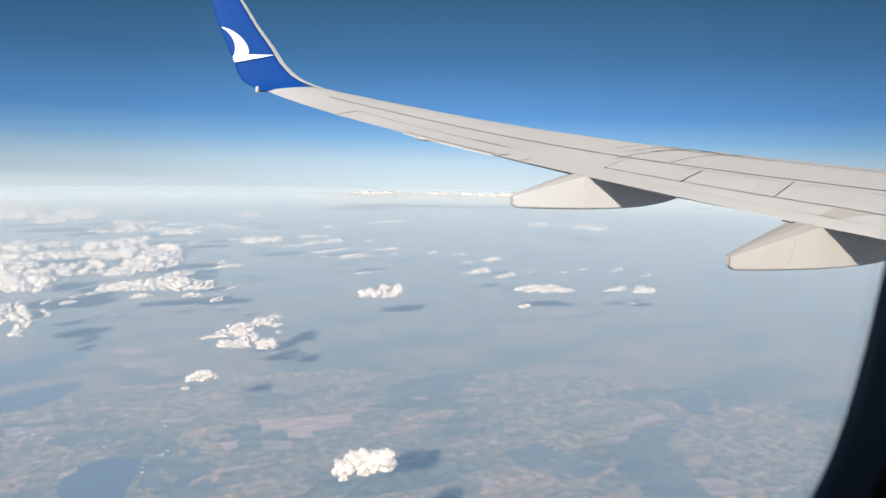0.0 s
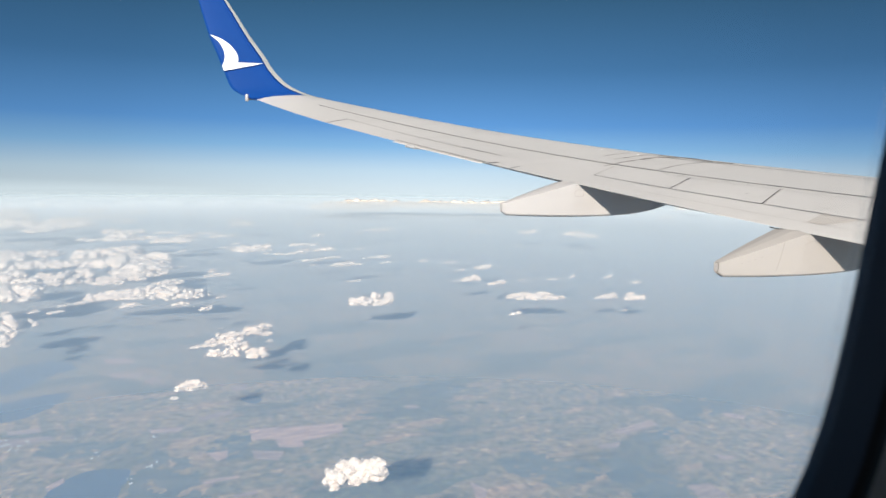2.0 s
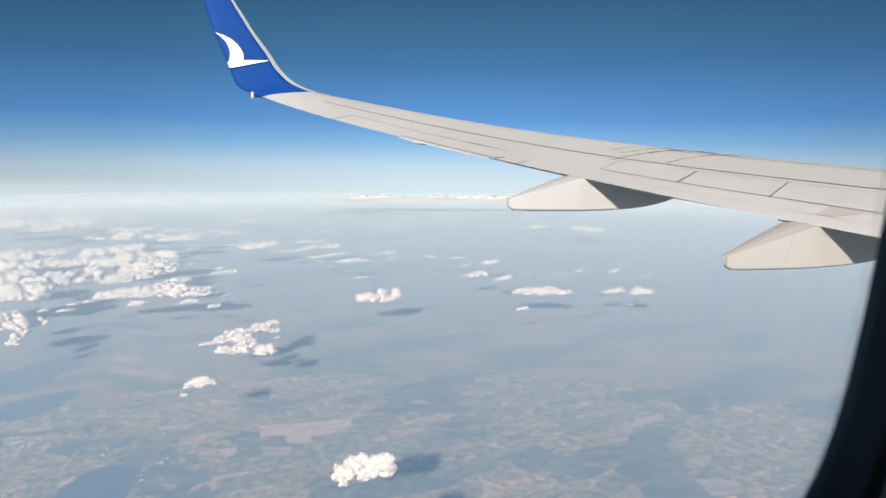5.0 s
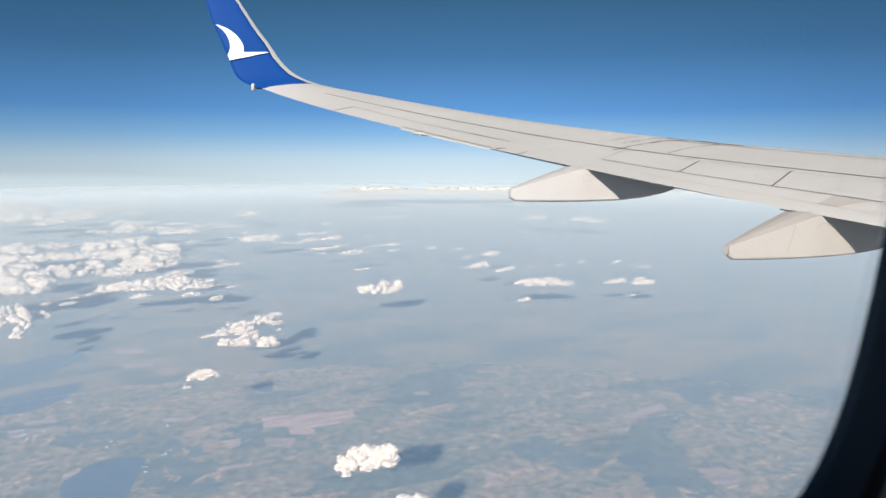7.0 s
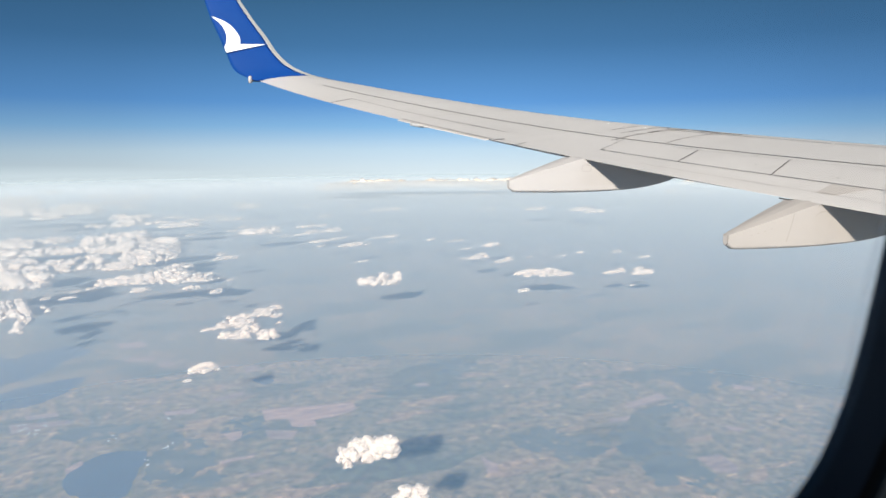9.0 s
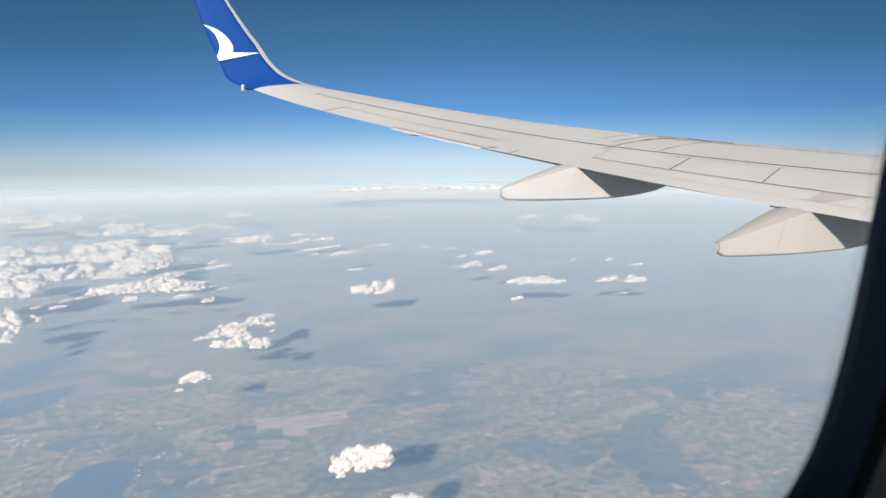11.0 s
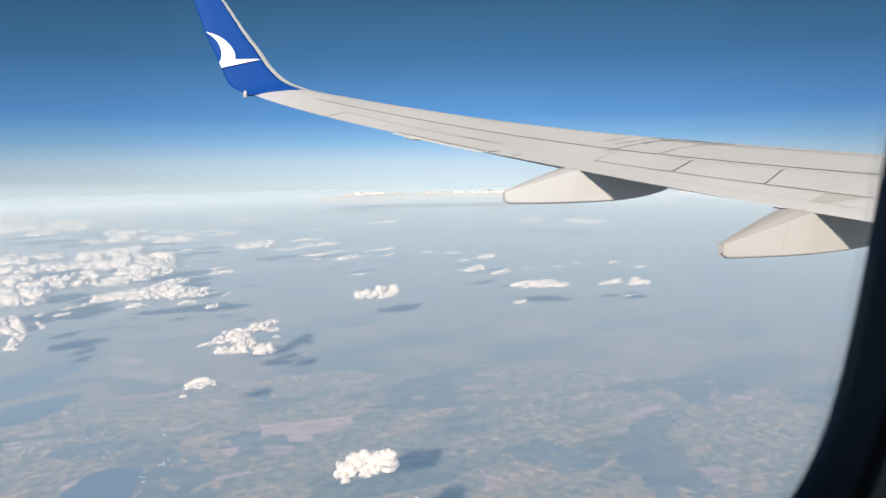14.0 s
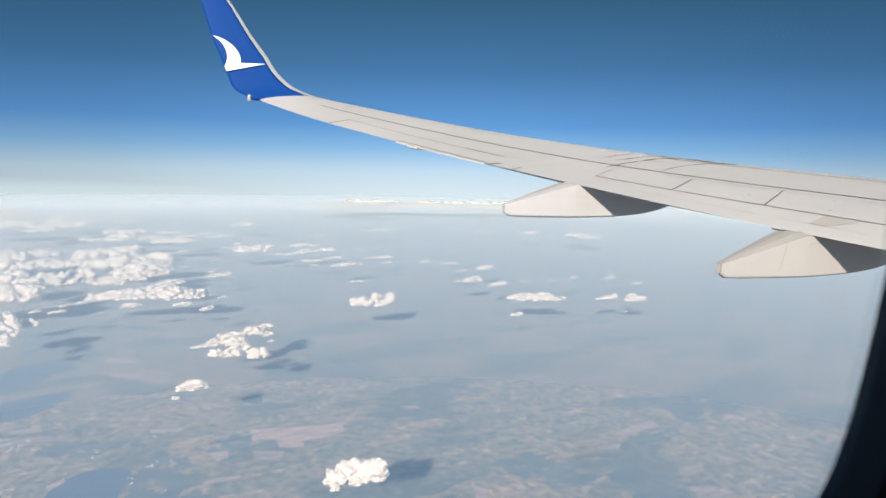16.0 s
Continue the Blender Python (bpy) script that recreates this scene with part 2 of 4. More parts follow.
def land_material():
    """Dry farm land: fields of a few tints, strips of plough land, woods, bare earth."""
    m = material("dry_farmland", (0.45, 0.42, 0.36), 0.9)
    big = tex(m, "ShaderNodeTexNoise", 0.0045, 6, (1.0, 0.7, 1), 20)
    woods = tex(m, "ShaderNodeTexNoise", 0.012, 8, (0.6, 1.2, 1), -35)
    warp = tex(m, "ShaderNodeTexNoise", 0.02, 3)
    ln = m.node_tree.links

    def cells(scale, stretch, turn, bend):
        """Random tints, one for each field; the hedges between them are not quite straight."""
        v = tex(m, "ShaderNodeTexVoronoi", scale, 0, stretch, turn)
        v.distance = "CHEBYCHEV"
        shift = m.node_tree.nodes.new("ShaderNodeVectorMath")
        shift.operation = "MULTIPLY_ADD"
        shift.inputs[1].default_value = (bend, bend, 0)
        ln.new(warp.outputs["Color"], shift.inputs[0])
        ln.new(v.inputs["Vector"].links[0].from_socket, shift.inputs[2])
        ln.new(shift.outputs[0], v.inputs["Vector"])
        sep = m.node_tree.nodes.new("ShaderNodeSeparateColor")
        ln.new(v.outputs["Color"], sep.inputs[0])
        return sep

    fields = cells(0.045, (0.45, 1.3, 1), 25, 16.0)
    strips = cells(0.12, (1.5, 0.4, 1), 28, 8.0)
    plots = cells(0.16, (0.7, 1.2, 1), 10, 6.0)
    base = ramp(m, big.outputs["Fac"], [(0.38, (0.09, 0.15, 0.145)), (0.5, (0.27, 0.275, 0.24)), (0.62, (0.56, 0.45, 0.38))])
    tint = ramp(m, fields.outputs[0], [(0.0, (0.06, 0.12, 0.11)), (0.45, (0.26, 0.27, 0.23)), (0.84, (0.40, 0.35, 0.29)), (0.90, (0.56, 0.42, 0.36)), (1.0, (0.62, 0.46, 0.39))])
    tint2 = ramp(m, strips.outputs[0], [(0.0, (0.08, 0.14, 0.12)), (0.55, (0.33, 0.30, 0.25)), (0.85, (0.45, 0.38, 0.32)), (1.0, (0.62, 0.49, 0.42))])
    tint3 = ramp(m, plots.outputs[1], [(0.0, (0.16, 0.21, 0.19)), (0.75, (0.33, 0.31, 0.26)), (0.93, (0.36, 0.33, 0.28)), (0.97, (0.55, 0.46, 0.39))])
    c = mix(m, base, tint, 0.75)
    c = mix(m, c, tint2, ramp(m, big.outputs["Fac"], [(0.46, (0.0, 0.0, 0.0)), (0.58, (0.7, 0.7, 0.7))]))
    c = mix(m, c, tint3, ramp(m, woods.outputs["Fac"], [(0.40, (0.75, 0.75, 0.75)), (0.50, (0.15, 0.15, 0.15))]))
    w = ramp(m, woods.outputs["Fac"], [(0.53, (0, 0, 0)), (0.60, (0.75, 0.75, 0.75))])
    c = mix(m, c, (0.05, 0.10, 0.10), w)
    fine = tex(m, "ShaderNodeTexNoise", 0.12, 8)
    c = mix(m, c, ramp(m, fine.outputs["Fac"], [(0.32, (0.42, 0.47, 0.52)), (0.68, (1.55, 1.45, 1.34))]), 0.9, "MULTIPLY")
    grit = tex(m, "ShaderNodeTexNoise", 0.45, 8, (0.7, 1.5, 1), 25)
    c = mix(m, c, ramp(m, grit.outputs["Fac"], [(0.36, (0.55, 0.6, 0.66)), (0.66, (1.5, 1.42, 1.34))]), 0.7, "MULTIPLY")
    c = mix(m, c, (0.93, 0.70, 0.465), 1.0, "MULTIPLY")   # a dry late summer
    to_base(m, c)
    return m


MILKY = milky_material()
GLASS, CLOUD, VEIL, LAND = glass_material(), cloud_material("cloud_white", 0.0, 0.12), cloud_material("cloud_veil", 0.68, 1.0), land_material()
HIGH_HAZE = haze_sheet_material("high_haze_sheet", (0.02, 0.42, 1.0), (0.82, 0.89, 0.905), 0.19, 2900.0, (2900.0, 4885.0))
LOW_HAZE = haze_sheet_material("low_haze_sheet", (0.68, 0.73, 0.72), (0.82, 0.84, 0.835), -0.12, 1700.0)
# dark blue of lakes and of cloud shadows painted on the land
LAKE_SHADE = material("lake_and_cloud_shade", (0.13, 0.22, 0.31), 0.6)
blue_tone = tex(LAKE_SHADE, "ShaderNodeTexNoise", 0.02, 4)
to_base(LAKE_SHADE, ramp(LAKE_SHADE, blue_tone.outputs["Fac"], [(0.3, (0.006, 0.05, 0.11)), (0.7, (0.012, 0.065, 0.13))]))


# ---------------------------------------------------------------- mesh helpers
def mesh_of(name, verts, faces, mat, smooth=False):
    me = bpy.data.meshes.new(name)
    me.from_pydata([tuple(v) for v in verts], [], faces)
    me.materials.append(mat)
    if smooth:
        me.polygons.foreach_set("use_smooth", [True] * len(me.polygons))
    me.update()
    return me


def part(name, me, parent, label=""):
    ob = new(name, me)
    ob.parent = parent
    if label:
        ob["label"] = label
    return ob


def grid_faces(nu, nv, close_v=False, flip=False):
    out_faces = []
    for i in range(nu - 1):
        for j in range(nv if close_v else nv - 1):
            k = (j + 1) % nv
            f = (i * nv + j, i * nv + k, (i + 1) * nv + k, (i + 1) * nv + j)
            out_faces.append(f[::-1] if flip else f)
    return out_faces


def box_mesh(name, lo, hi, mat):
    (x0, y0, z0), (x1, y1, z1) = lo, hi
    v = [(x, y, z) for z in (z0, z1) for y in (y0, y1) for x in (x0, x1)]
    f = [(0, 2, 3, 1), (4, 5, 7, 6), (0, 1, 5, 4), (2, 6, 7, 3), (0, 4, 6, 2), (1, 3, 7, 5)]
    return mesh_of(name, v, f, mat)


# ---------------------------------------------------------------- land
disc = [(4950 * math.cos(k * math.tau / 180), 4950 * math.sin(k * math.tau / 180), GROUND) for k in range(180)]
ground = tagged(new("ground", mesh_of("ground", disc, [tuple(range(180))], LAND)), "hazy blue-grey farmland seen from high above", "ground", kind="structure")


# haze drawn as two level sheets, denser with distance by their material
for z, mat, label in ((-170.0, HIGH_HAZE, "flat blue sheet standing in for haze high over the land"), (GROUND + 4.0, LOW_HAZE, "flat pale sheet standing in for haze low over the land")):
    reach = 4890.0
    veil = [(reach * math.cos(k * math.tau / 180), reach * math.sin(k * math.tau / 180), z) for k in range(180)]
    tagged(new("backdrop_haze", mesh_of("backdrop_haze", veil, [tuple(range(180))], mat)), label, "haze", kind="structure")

FIELD = material("ploughed_field", (0.72, 0.47, 0.40), 0.95)
field_tone = tex(FIELD, "ShaderNodeTexNoise", 0.12, 7, (0.4, 1.6, 1), 25)
each = FIELD.node_tree.nodes.new("ShaderNodeObjectInfo")
crop = ramp(FIELD, each.outputs["Random"], [(0.0, (0.34, 0.22, 0.17)), (0.5, (0.43, 0.27, 0.21)), (1.0, (0.58, 0.34, 0.265))])
to_base(FIELD, mix(FIELD, crop, ramp(FIELD, field_tone.outputs["Fac"], [(0.3, (0.55, 0.6, 0.64)), (0.7, (1.35, 1.3, 1.25))]), 0.9, "MULTIPLY"))
WOOD = material("dark_woodland", (0.2, 0.27, 0.26), 0.95)
wood_tone = tex(WOOD, "ShaderNodeTexNoise", 0.05, 8, (0.6, 1.3, 1), 25)
to_base(WOOD, ramp(WOOD, wood_tone.outputs["Fac"], [(0.35, (0.04, 0.07, 0.065)), (0.65, (0.14, 0.14, 0.11))]))
PALE = material("pale_roofs", (0.62, 0.58, 0.53), 0.8)
LAYER = {"lake": (LAKE_SHADE, 0.12, "dark blue patch of lake and painted cloud shadow"), "field": (FIELD, 0.24, "pinkish ploughed field"), "wood": (WOOD, 0.06, "dark patch of woodland")}
SITES = []


def land_piece(kind, corners):
    """A piece of land with an uneven outline through its corners; woods are frayed and have clearings."""
    mat, up, label = LAYER[kind]
    rng = random.Random(len(corners) + corners[0][0])
    phase = Vector((rng.uniform(-50, 50), rng.uniform(-50, 50), 0))
    k, pts = len(corners), []
    for i in range(k):
        p = [Vector(corners[(i + d) % k]) for d in (-1, 0, 1, 2)]
        for j in range(24):
            t = j / 24
            q = p[1].lerp(p[2], t)
            if kind == "lake":
                q = 0.5 * (2 * p[1] + (p[2] - p[0]) * t + (2 * p[0] - 5 * p[1] + 4 * p[2] - p[3]) * t * t + (3 * p[1] - p[0] - 3 * p[2] + p[3]) * t ** 3)
            w = {"field": 0.03, "lake": 0.08, "wood": 0.0}[kind] * min(45.0, (p[2] - p[1]).length)
            c = Vector((q.x, q.y, 0)) * 0.07 + phase
            bend = noise.noise_vector(c) + 0.6 * noise.noise_vector(c * 2.7)
            pts.append((q.x + w * bend.x, q.y + w * bend.y, GROUND + up))
    if kind == "wood":
        a = np.array(corners, dtype=float)
        lo, hi = a.min(axis=0), a.max(axis=0)
        cell = math.sqrt((hi[0] - lo[0]) * (hi[1] - lo[1])) / 70
        pad = 12 * cell
        nx, ny = int((hi[0] - lo[0] + 2 * pad) / cell), int((hi[1] - lo[1] + 2 * pad) / cell)
        b = np.roll(a, -1, axis=0)
        verts, faces, known = [], [], {}
        for i in range(nx):
            for j in range(ny):
                x, y = lo[0] - pad + i * cell, lo[1] - pad + j * cell
                c = Vector((i, j, 0)) * 0.05 + phase
                bend = noise.noise_vector(c) + 0.5 * noise.noise_vector(c * 2.6) + 0.3 * noise.noise_vector(c * 6.5)
                u, v = x + 9 * cell * bend.x, y + 9 * cell * bend.y
                over = (a[:, 1] > v) != (b[:, 1] > v)
                with np.errstate(divide="ignore", invalid="ignore"):
                    cross = u < (b[:, 0] - a[:, 0]) * (v - a[:, 1]) / (b[:, 1] - a[:, 1]) + a[:, 0]
                if not (over & cross).sum() % 2 or noise.noise(c * 1.7) + 0.5 * noise.noise(c * 5) > 0.3:
                    continue
                ring = []
                for m, n in ((i, j), (i + 1, j), (i + 1, j + 1), (i, j + 1)):
                    if (m, n) not in known:
                        known[m, n] = len(verts)
                        verts.append((lo[0] - pad + (m + rng.uniform(-0.3, 0.3)) * cell, lo[1] - pad + (n + rng.uniform(-0.3, 0.3)) * cell, GROUND + up))
                    ring.append(known[m, n])
                faces.append(tuple(ring))
        part(kind, mesh_of(kind, verts, faces, mat), ground, label)
        return
    turn = sum(p[0] * q[1] - p[1] * q[0] for p, q in zip(pts, pts[1:] + pts[:1]))
    part(kind, mesh_of(kind, pts if turn > 0 else pts[::-1], [tuple(range(len(pts)))], mat), ground, label)


# blue patches at the left: lakes, in part painted cloud shadow
land_piece("lake", [(-216, 931), (-175, 898), (-155, 917), (-118, 931), (-91, 888), (-111, 869), (-130, 832), (-146, 806), (-159, 804), (-188, 801)])
land_piece("lake", [(-171, 762), (-145, 781), (-115, 790), (-91, 790), (-92, 768), (-117, 728), (-153, 720)])
land_piece("lake", [(-81, 546), (-74, 558), (-63, 571), (-49, 575), (-25, 566), (-24, 549), (-30, 532), (-33, 507), (-44, 491), (-74, 513)])
# a small cloud's shadow painted on the land as a dark blue patch
land_piece("lake", [(81, 700), (90, 706), (101, 701), (100, 688), (90, 683)])
land_piece("field", [(78, 615), (116, 606), (165, 596), (160, 576), (130, 568), (119, 570), (118, 555), (97, 563), (97, 583), (77, 587)])
land_piece("field", [(400, 477), (458, 489), (459, 475), (411, 468)])
land_piece("field", [(-64, 915), (-31, 910), (-28, 885), (-59, 889)])
land_piece("field", [(-131, 692), (-104, 690), (-101, 679), (-127, 680)])
land_piece("field", [(-16, 810), (-0, 814), (4, 788), (-10, 788)])
land_piece("field", [(237, 618), (251, 617), (253, 604), (238, 609)])
land_piece("field", [(-141, 675), (-92, 666), (-88, 654), (-135, 652)])
land_piece("field", [(387, 367), (409, 363), (406, 342), (396, 334), (383, 342)])
land_piece("field", [(35, 662), (68, 672), (65, 660), (39, 654)])
land_piece("field", [(-10, 647), (21, 645), (17, 632), (-8, 638)])
land_piece("field", [(-83, 557), (-72, 569), (-70, 560), (-80, 548)])
land_piece("field", [(37, 574), (55, 573), (52, 558), (43, 555)])
land_piece("field", [(31, 522), (58, 522), (57, 516), (30, 516)])
land_piece("field", [(50, 489), (68, 490), (67, 485), (49, 483)])
land_piece("field", [(58, 763), (71, 766), (67, 751)])
land_piece("field", [(77, 746), (93, 751), (93, 730), (77, 729)])
land_piece("field", [(-55, 843), (-17, 835), (-17, 819), (-52, 831)])
land_piece("field", [(74, 567), (100, 552), (92, 536), (73, 548)])
land_piece("field", [(498, 837), (541, 825), (532, 807), (491, 818)])
land_piece("field", [(496, 631), (511, 619), (501, 609), (489, 617)])
land_piece("field", [(369, 458), (395, 456), (383, 446), (366, 450)])
land_piece("field", [(458, 402), (468, 391), (461, 387), (453, 394)])
land_piece("field", [(547, 475), (563, 459), (552, 453), (539, 466)])
land_piece("field", [(691, 621), (702, 610), (683, 596), (676, 602)])
land_piece("field", [(228, 439), (234, 424), (228, 412), (220, 414)])
land_piece("wood", [(-29, 550), (-1, 593), (18, 575), (30, 541), (29, 486), (1, 483), (-26, 513)])
land_piece("wood", [(46, 605), (77, 602), (74, 569), (54, 548), (37, 576)])
land_piece("wood", [(-103, 640), (-69, 645), (-28, 621), (-51, 605), (-92, 610)])
land_piece("wood", [(513, 531), (630, 560), (651, 513), (586, 478), (511, 465), (476, 471)])
land_piece("wood", [(270, 467), (308, 464), (310, 443), (344, 438), (337, 412), (317, 399), (281, 409), (268, 438)])
land_piece("wood", [(350, 425), (370, 426), (374, 408), (381, 381), (387, 367), (379, 344), (373, 322), (320, 347), (340, 383), (341, 410)])
land_piece("wood", [(405, 460), (465, 468), (468, 451), (421, 444)])
land_piece("wood", [(281, 688), (321, 679), (329, 638), (294, 621), (267, 639)])
land_piece("wood", [(161, 947), (205, 956), (207, 892), (170, 871), (152, 898)])
land_piece("wood", [(182, 787), (240, 782), (260, 731), (207, 722), (179, 748)])
land_piece("wood", [(-198, 1111), (-136, 1138), (-96, 1030), (-117, 964), (-164, 976)])
SITES.append((-131.0, 662.9))
SITES.append((-126.8, 653.4))
SITES.append((-125.9, 663.2))
SITES.append((-118.9, 646.0))
SITES.append((-112.2, 646.7))
SITES.append((-111.6, 654.1))
SITES.append((-7.1, 571.1))
SITES.append((-3.6, 568.4))
SITES.append((-68.9, 654.5))
SITES.append((576.1, 615.0))
SITES.append((724.1, 550.1))
SITES.append((594.8, 659.3))
SITES.append((-25.5, 543.8))
SITES.append((-2.1, 629.6))
SITES.append((-51.1, 605.4))
SITES.append((574.1, 615.9))
SITES.append((658.2, 636.3))
SITES.append((414.1, 781.5))

roofs_v, roofs_f = [], []
site_rng = random.Random(4)
for sx, sy in SITES:
    for k in range(3):
        cx, cy, w, d, h = sx + site_rng.uniform(-4, 4), sy + site_rng.uniform(-7, 7), site_rng.uniform(0.3, 1.5), site_rng.uniform(0.4, 1.1), site_rng.uniform(0.3, 0.7)
        o = len(roofs_v)
        roofs_v += [(cx + a * w, cy + b * d, GROUND + c * h) for c in (0, 1) for a, b in ((-1, -1), (1, -1), (1, 1), (-1, 1))]
        roofs_f += [tuple(o + i for i in f) for f in ((4, 5, 6, 7), (0, 1, 5, 4), (1, 2, 6, 5), (2, 3, 7, 6), (3, 0, 4, 7))]
tagged(new("distant_buildings", mesh_of("distant_buildings", roofs_v, roofs_f, PALE)), "tiny pale roofs of far villages", "buildings", kind="stuff")


# ---------------------------------------------------------------- wing
ST_Y = (3.0, 5.1, 6.5, 8.0, 9.0, 10.0, 11.1, 12.5, 14.0, 15.5)
ST_65 = (0.0805, 0.0785, 0.0725, 0.0655, 0.060, 0.060, 0.069, 0.086, 0.091, 0.093)
ST_38 = (0.056, 0.050, 0.041, 0.034, 0.033, 0.038, 0.046, 0.055, 0.066, 0.070)
TE_Y = (2.0, 3.65, 4.97, 5.9, 6.96, 8.07, 9.42, 11.12, 12.39, 14.3, 15.5)
TE_Z = (-0.74, -0.546, -0.364, -0.217, -0.069, 0.129, 0.346, 0.649, 0.887, 1.28, 1.569)
TE_FIT = np.polyfit(TE_Y, TE_Z, 4)
G65_FIT = np.polyfit(ST_Y, ST_65, 5)
G38_FIT = np.polyfit(ST_Y, ST_38, 5)


def chord(y):
    return 4.7 + (y - 3.55) * (1.6 - 4.7) / (15.5 - 3.55)


def te_x(y):
    return 2.259 + 0.28 * (15.5 - y)


def te_z(y):
    return float(np.polyval(TE_FIT, y))


def rise(y, f):
    """Height of the upper surface over the trailing edge, in chords; f runs from the trailing edge to the leading edge."""
    a, b = float(np.polyval(G38_FIT, y)), float(np.polyval(G65_FIT, y))
    q = (b / 0.65 - a / 0.38) / (0.65 - 0.38)
    p = a / 0.38 - q * 0.38
    if f <= 0.65:
        return p * f + q * f * f
    s = p + 2 * q * 0.65
    k = (0.055 + 0.35 * s) / 0.1225
    return b + s * (f - 0.65) - k * (f - 0.65) ** 2


def upper(y, f, up=0.0):
    return Vector((te_x(y) + f * chord(y), y, te_z(y) + chord(y) * rise(y, f) + up))


def lower(y, f, up=0.0):
    t = 0.003 + 0.12 * math.sin(math.pi * min(1.0, f / 1.16)) ** 1.1 if f < 1 else 0.0
    t *= 1.0 if f < 0.85 else max(0.0, (1 - f) / 0.15) ** 0.6
    return Vector((te_x(y) + f * chord(y), y, te_z(y) + chord(y) * (rise(y, f) - t) + up))


def span(a, b, n):
    return [a + (b - a) * i / (n - 1) for i in range(n)]


def panel(name, y0, y1, f0, f1, thick, mat, parent, label="", ny=24, nf=8, up=0.0, skew=(0.0, 0.0)):
    """A skin panel over the wing's upper surface, with its own thickness; skew: how far its ends run outboard per chord."""
    ys, fs = span(0, 1, ny), span(f0, f1, nf)
    at = [(y0 + skew[0] * (f - f0) + (y1 + skew[1] * (f - f0) - y0 - skew[0] * (f - f0)) * y, f) for y in ys for f in fs]
    top = [upper(y, f, up) for y, f in at]
    bot = [upper(y, f, up - thick * min(1.0, 0.25 + f / 0.06)) for y, f in at]
    n = len(top)
    verts, faces = top + bot, grid_faces(ny, nf, flip=True)
    smooth = len(faces)
    faces += [tuple(n + i for i in f) for f in grid_faces(ny, nf)]

    def side(a, b):   # edges of their own, so that the top keeps its shading
        o = len(verts)
        verts.extend((top[a], top[b], bot[b], bot[a]))
        faces.append((o, o + 1, o + 2, o + 3))

    for i in range(ny - 1):
        side(i * nf, (i + 1) * nf)
        side((i + 1) * nf + nf - 1, i * nf + nf - 1)
    for j in range(nf - 1):
        side(j + 1, j)
        side((ny - 1) * nf + j, (ny - 1) * nf + j + 1)
    me = mesh_of(name, verts, faces, mat)
    me.polygons.foreach_set("use_smooth", [k < smooth for k in range(len(faces))])
    return part(name, me, parent, label)


def seam(name, points, width, mat, parent, label="", up=0.005, n=40):
    """A narrow strip on the upper surface along points (y, f), widened along the chord."""
    ks = np.linspace(0, 1, n)
    idx = np.linspace(0, 1, len(points))
    py, pf = np.interp(ks, idx, [p[0] for p in points]), np.interp(ks, idx, [p[1] for p in points])
    v = []
    for i, (y, f) in enumerate(zip(py, pf)):
        j, k = min(i + 1, n - 1), max(i - 1, 0)
        dy, dx = py[j] - py[k], (te_x(py[j]) + pf[j] * chord(py[j])) - (te_x(py[k]) + pf[k] * chord(py[k]))
        ln = math.hypot(dx, dy) or 1
        ox, oy = -dy / ln * width / 2, dx / ln * width / 2
        for sgn in (-1, 1):
            yy = y + sgn * oy
            ff = (te_x(y) + f * chord(y) + sgn * ox - te_x(yy)) / chord(yy)
            v.append(upper(yy, ff, up))
    return part(name, mesh_of(name, v, grid_faces(n, 2), mat), parent, label)


wing = tagged(new("aircraft_wing"), "pale grey airliner wing with an upturned blue tip", "wing")
wing.location = (0, 0, 0)

# closed inner structure: lower skin and a dark upper face under the panels
ys = span(2.2, 15.5, 60)
fl = [0.035, 0.045, 0.06, 0.1, 0.15, 0.25, 0.35, 0.39]
rows = []
for y in ys:
    ring = [upper(y, f, -0.012 - 0.02 * min(1, f / 0.1)) for f in fl] + [lower(y, f) for f in fl[::-1]]
    rows += ring
part("rear_structure", mesh_of("rear_structure", rows, grid_faces(60, 16, True), CORE), wing)
fm = [0.3805] + span(0.40, 0.9, 14) + [0.93, 0.955, 0.975, 0.99, 1.0]
rows = []
for y in ys:
    rows += [upper(y, f) for f in fm] + [lower(y, f) for f in fm[-2::-1]]
part("main_skin", mesh_of("main_skin", rows, grid_faces(60, 2 * len(fm) - 1, False, True), WING, True), wing, "pale grey upper skin with rounded leading edge")

TIP, AIL_OUT, AIL_IN, SP_OUT = 15.5, 12.39, 8.07, 6.86
HINGE, LEAN = 0.175, 1.75
panel("tip_panel", AIL_OUT + 0.002, TIP, 0.0, 0.38, 0.010, WING, wing, skew=(0.5, 0.0))
panel("hinge_panel", AIL_IN, AIL_OUT + 0.088, HINGE + 0.001, 0.38, 0.012, WING, wing, skew=(0.0, 0.5))
panel("aileron", AIL_IN + 0.002, AIL_OUT - 0.002, 0.0, HINGE, 0.010, PANEL, wing, "pale aileron", skew=(0.0, 0.5))
panel("fixed_panel", SP_OUT, AIL_IN - 0.002, 0.1495, 0.38, 0.012, PANEL, wing, skew=(LEAN, 0.0))
panel("flap", 2.4, AIL_IN - 0.002, 0.0, 0.149, 0.012, PANEL, wing, "pale outboard flap")
for a, b in ((5.832, SP_OUT - 0.002), (4.822, 5.828), (3.742, 4.818), (2.4, 3.738)):
    panel("spoiler", a, b, 0.1495, 0.38, 0.012, PANEL, wing, skew=(LEAN if a > 2.4 else 0.0, LEAN))
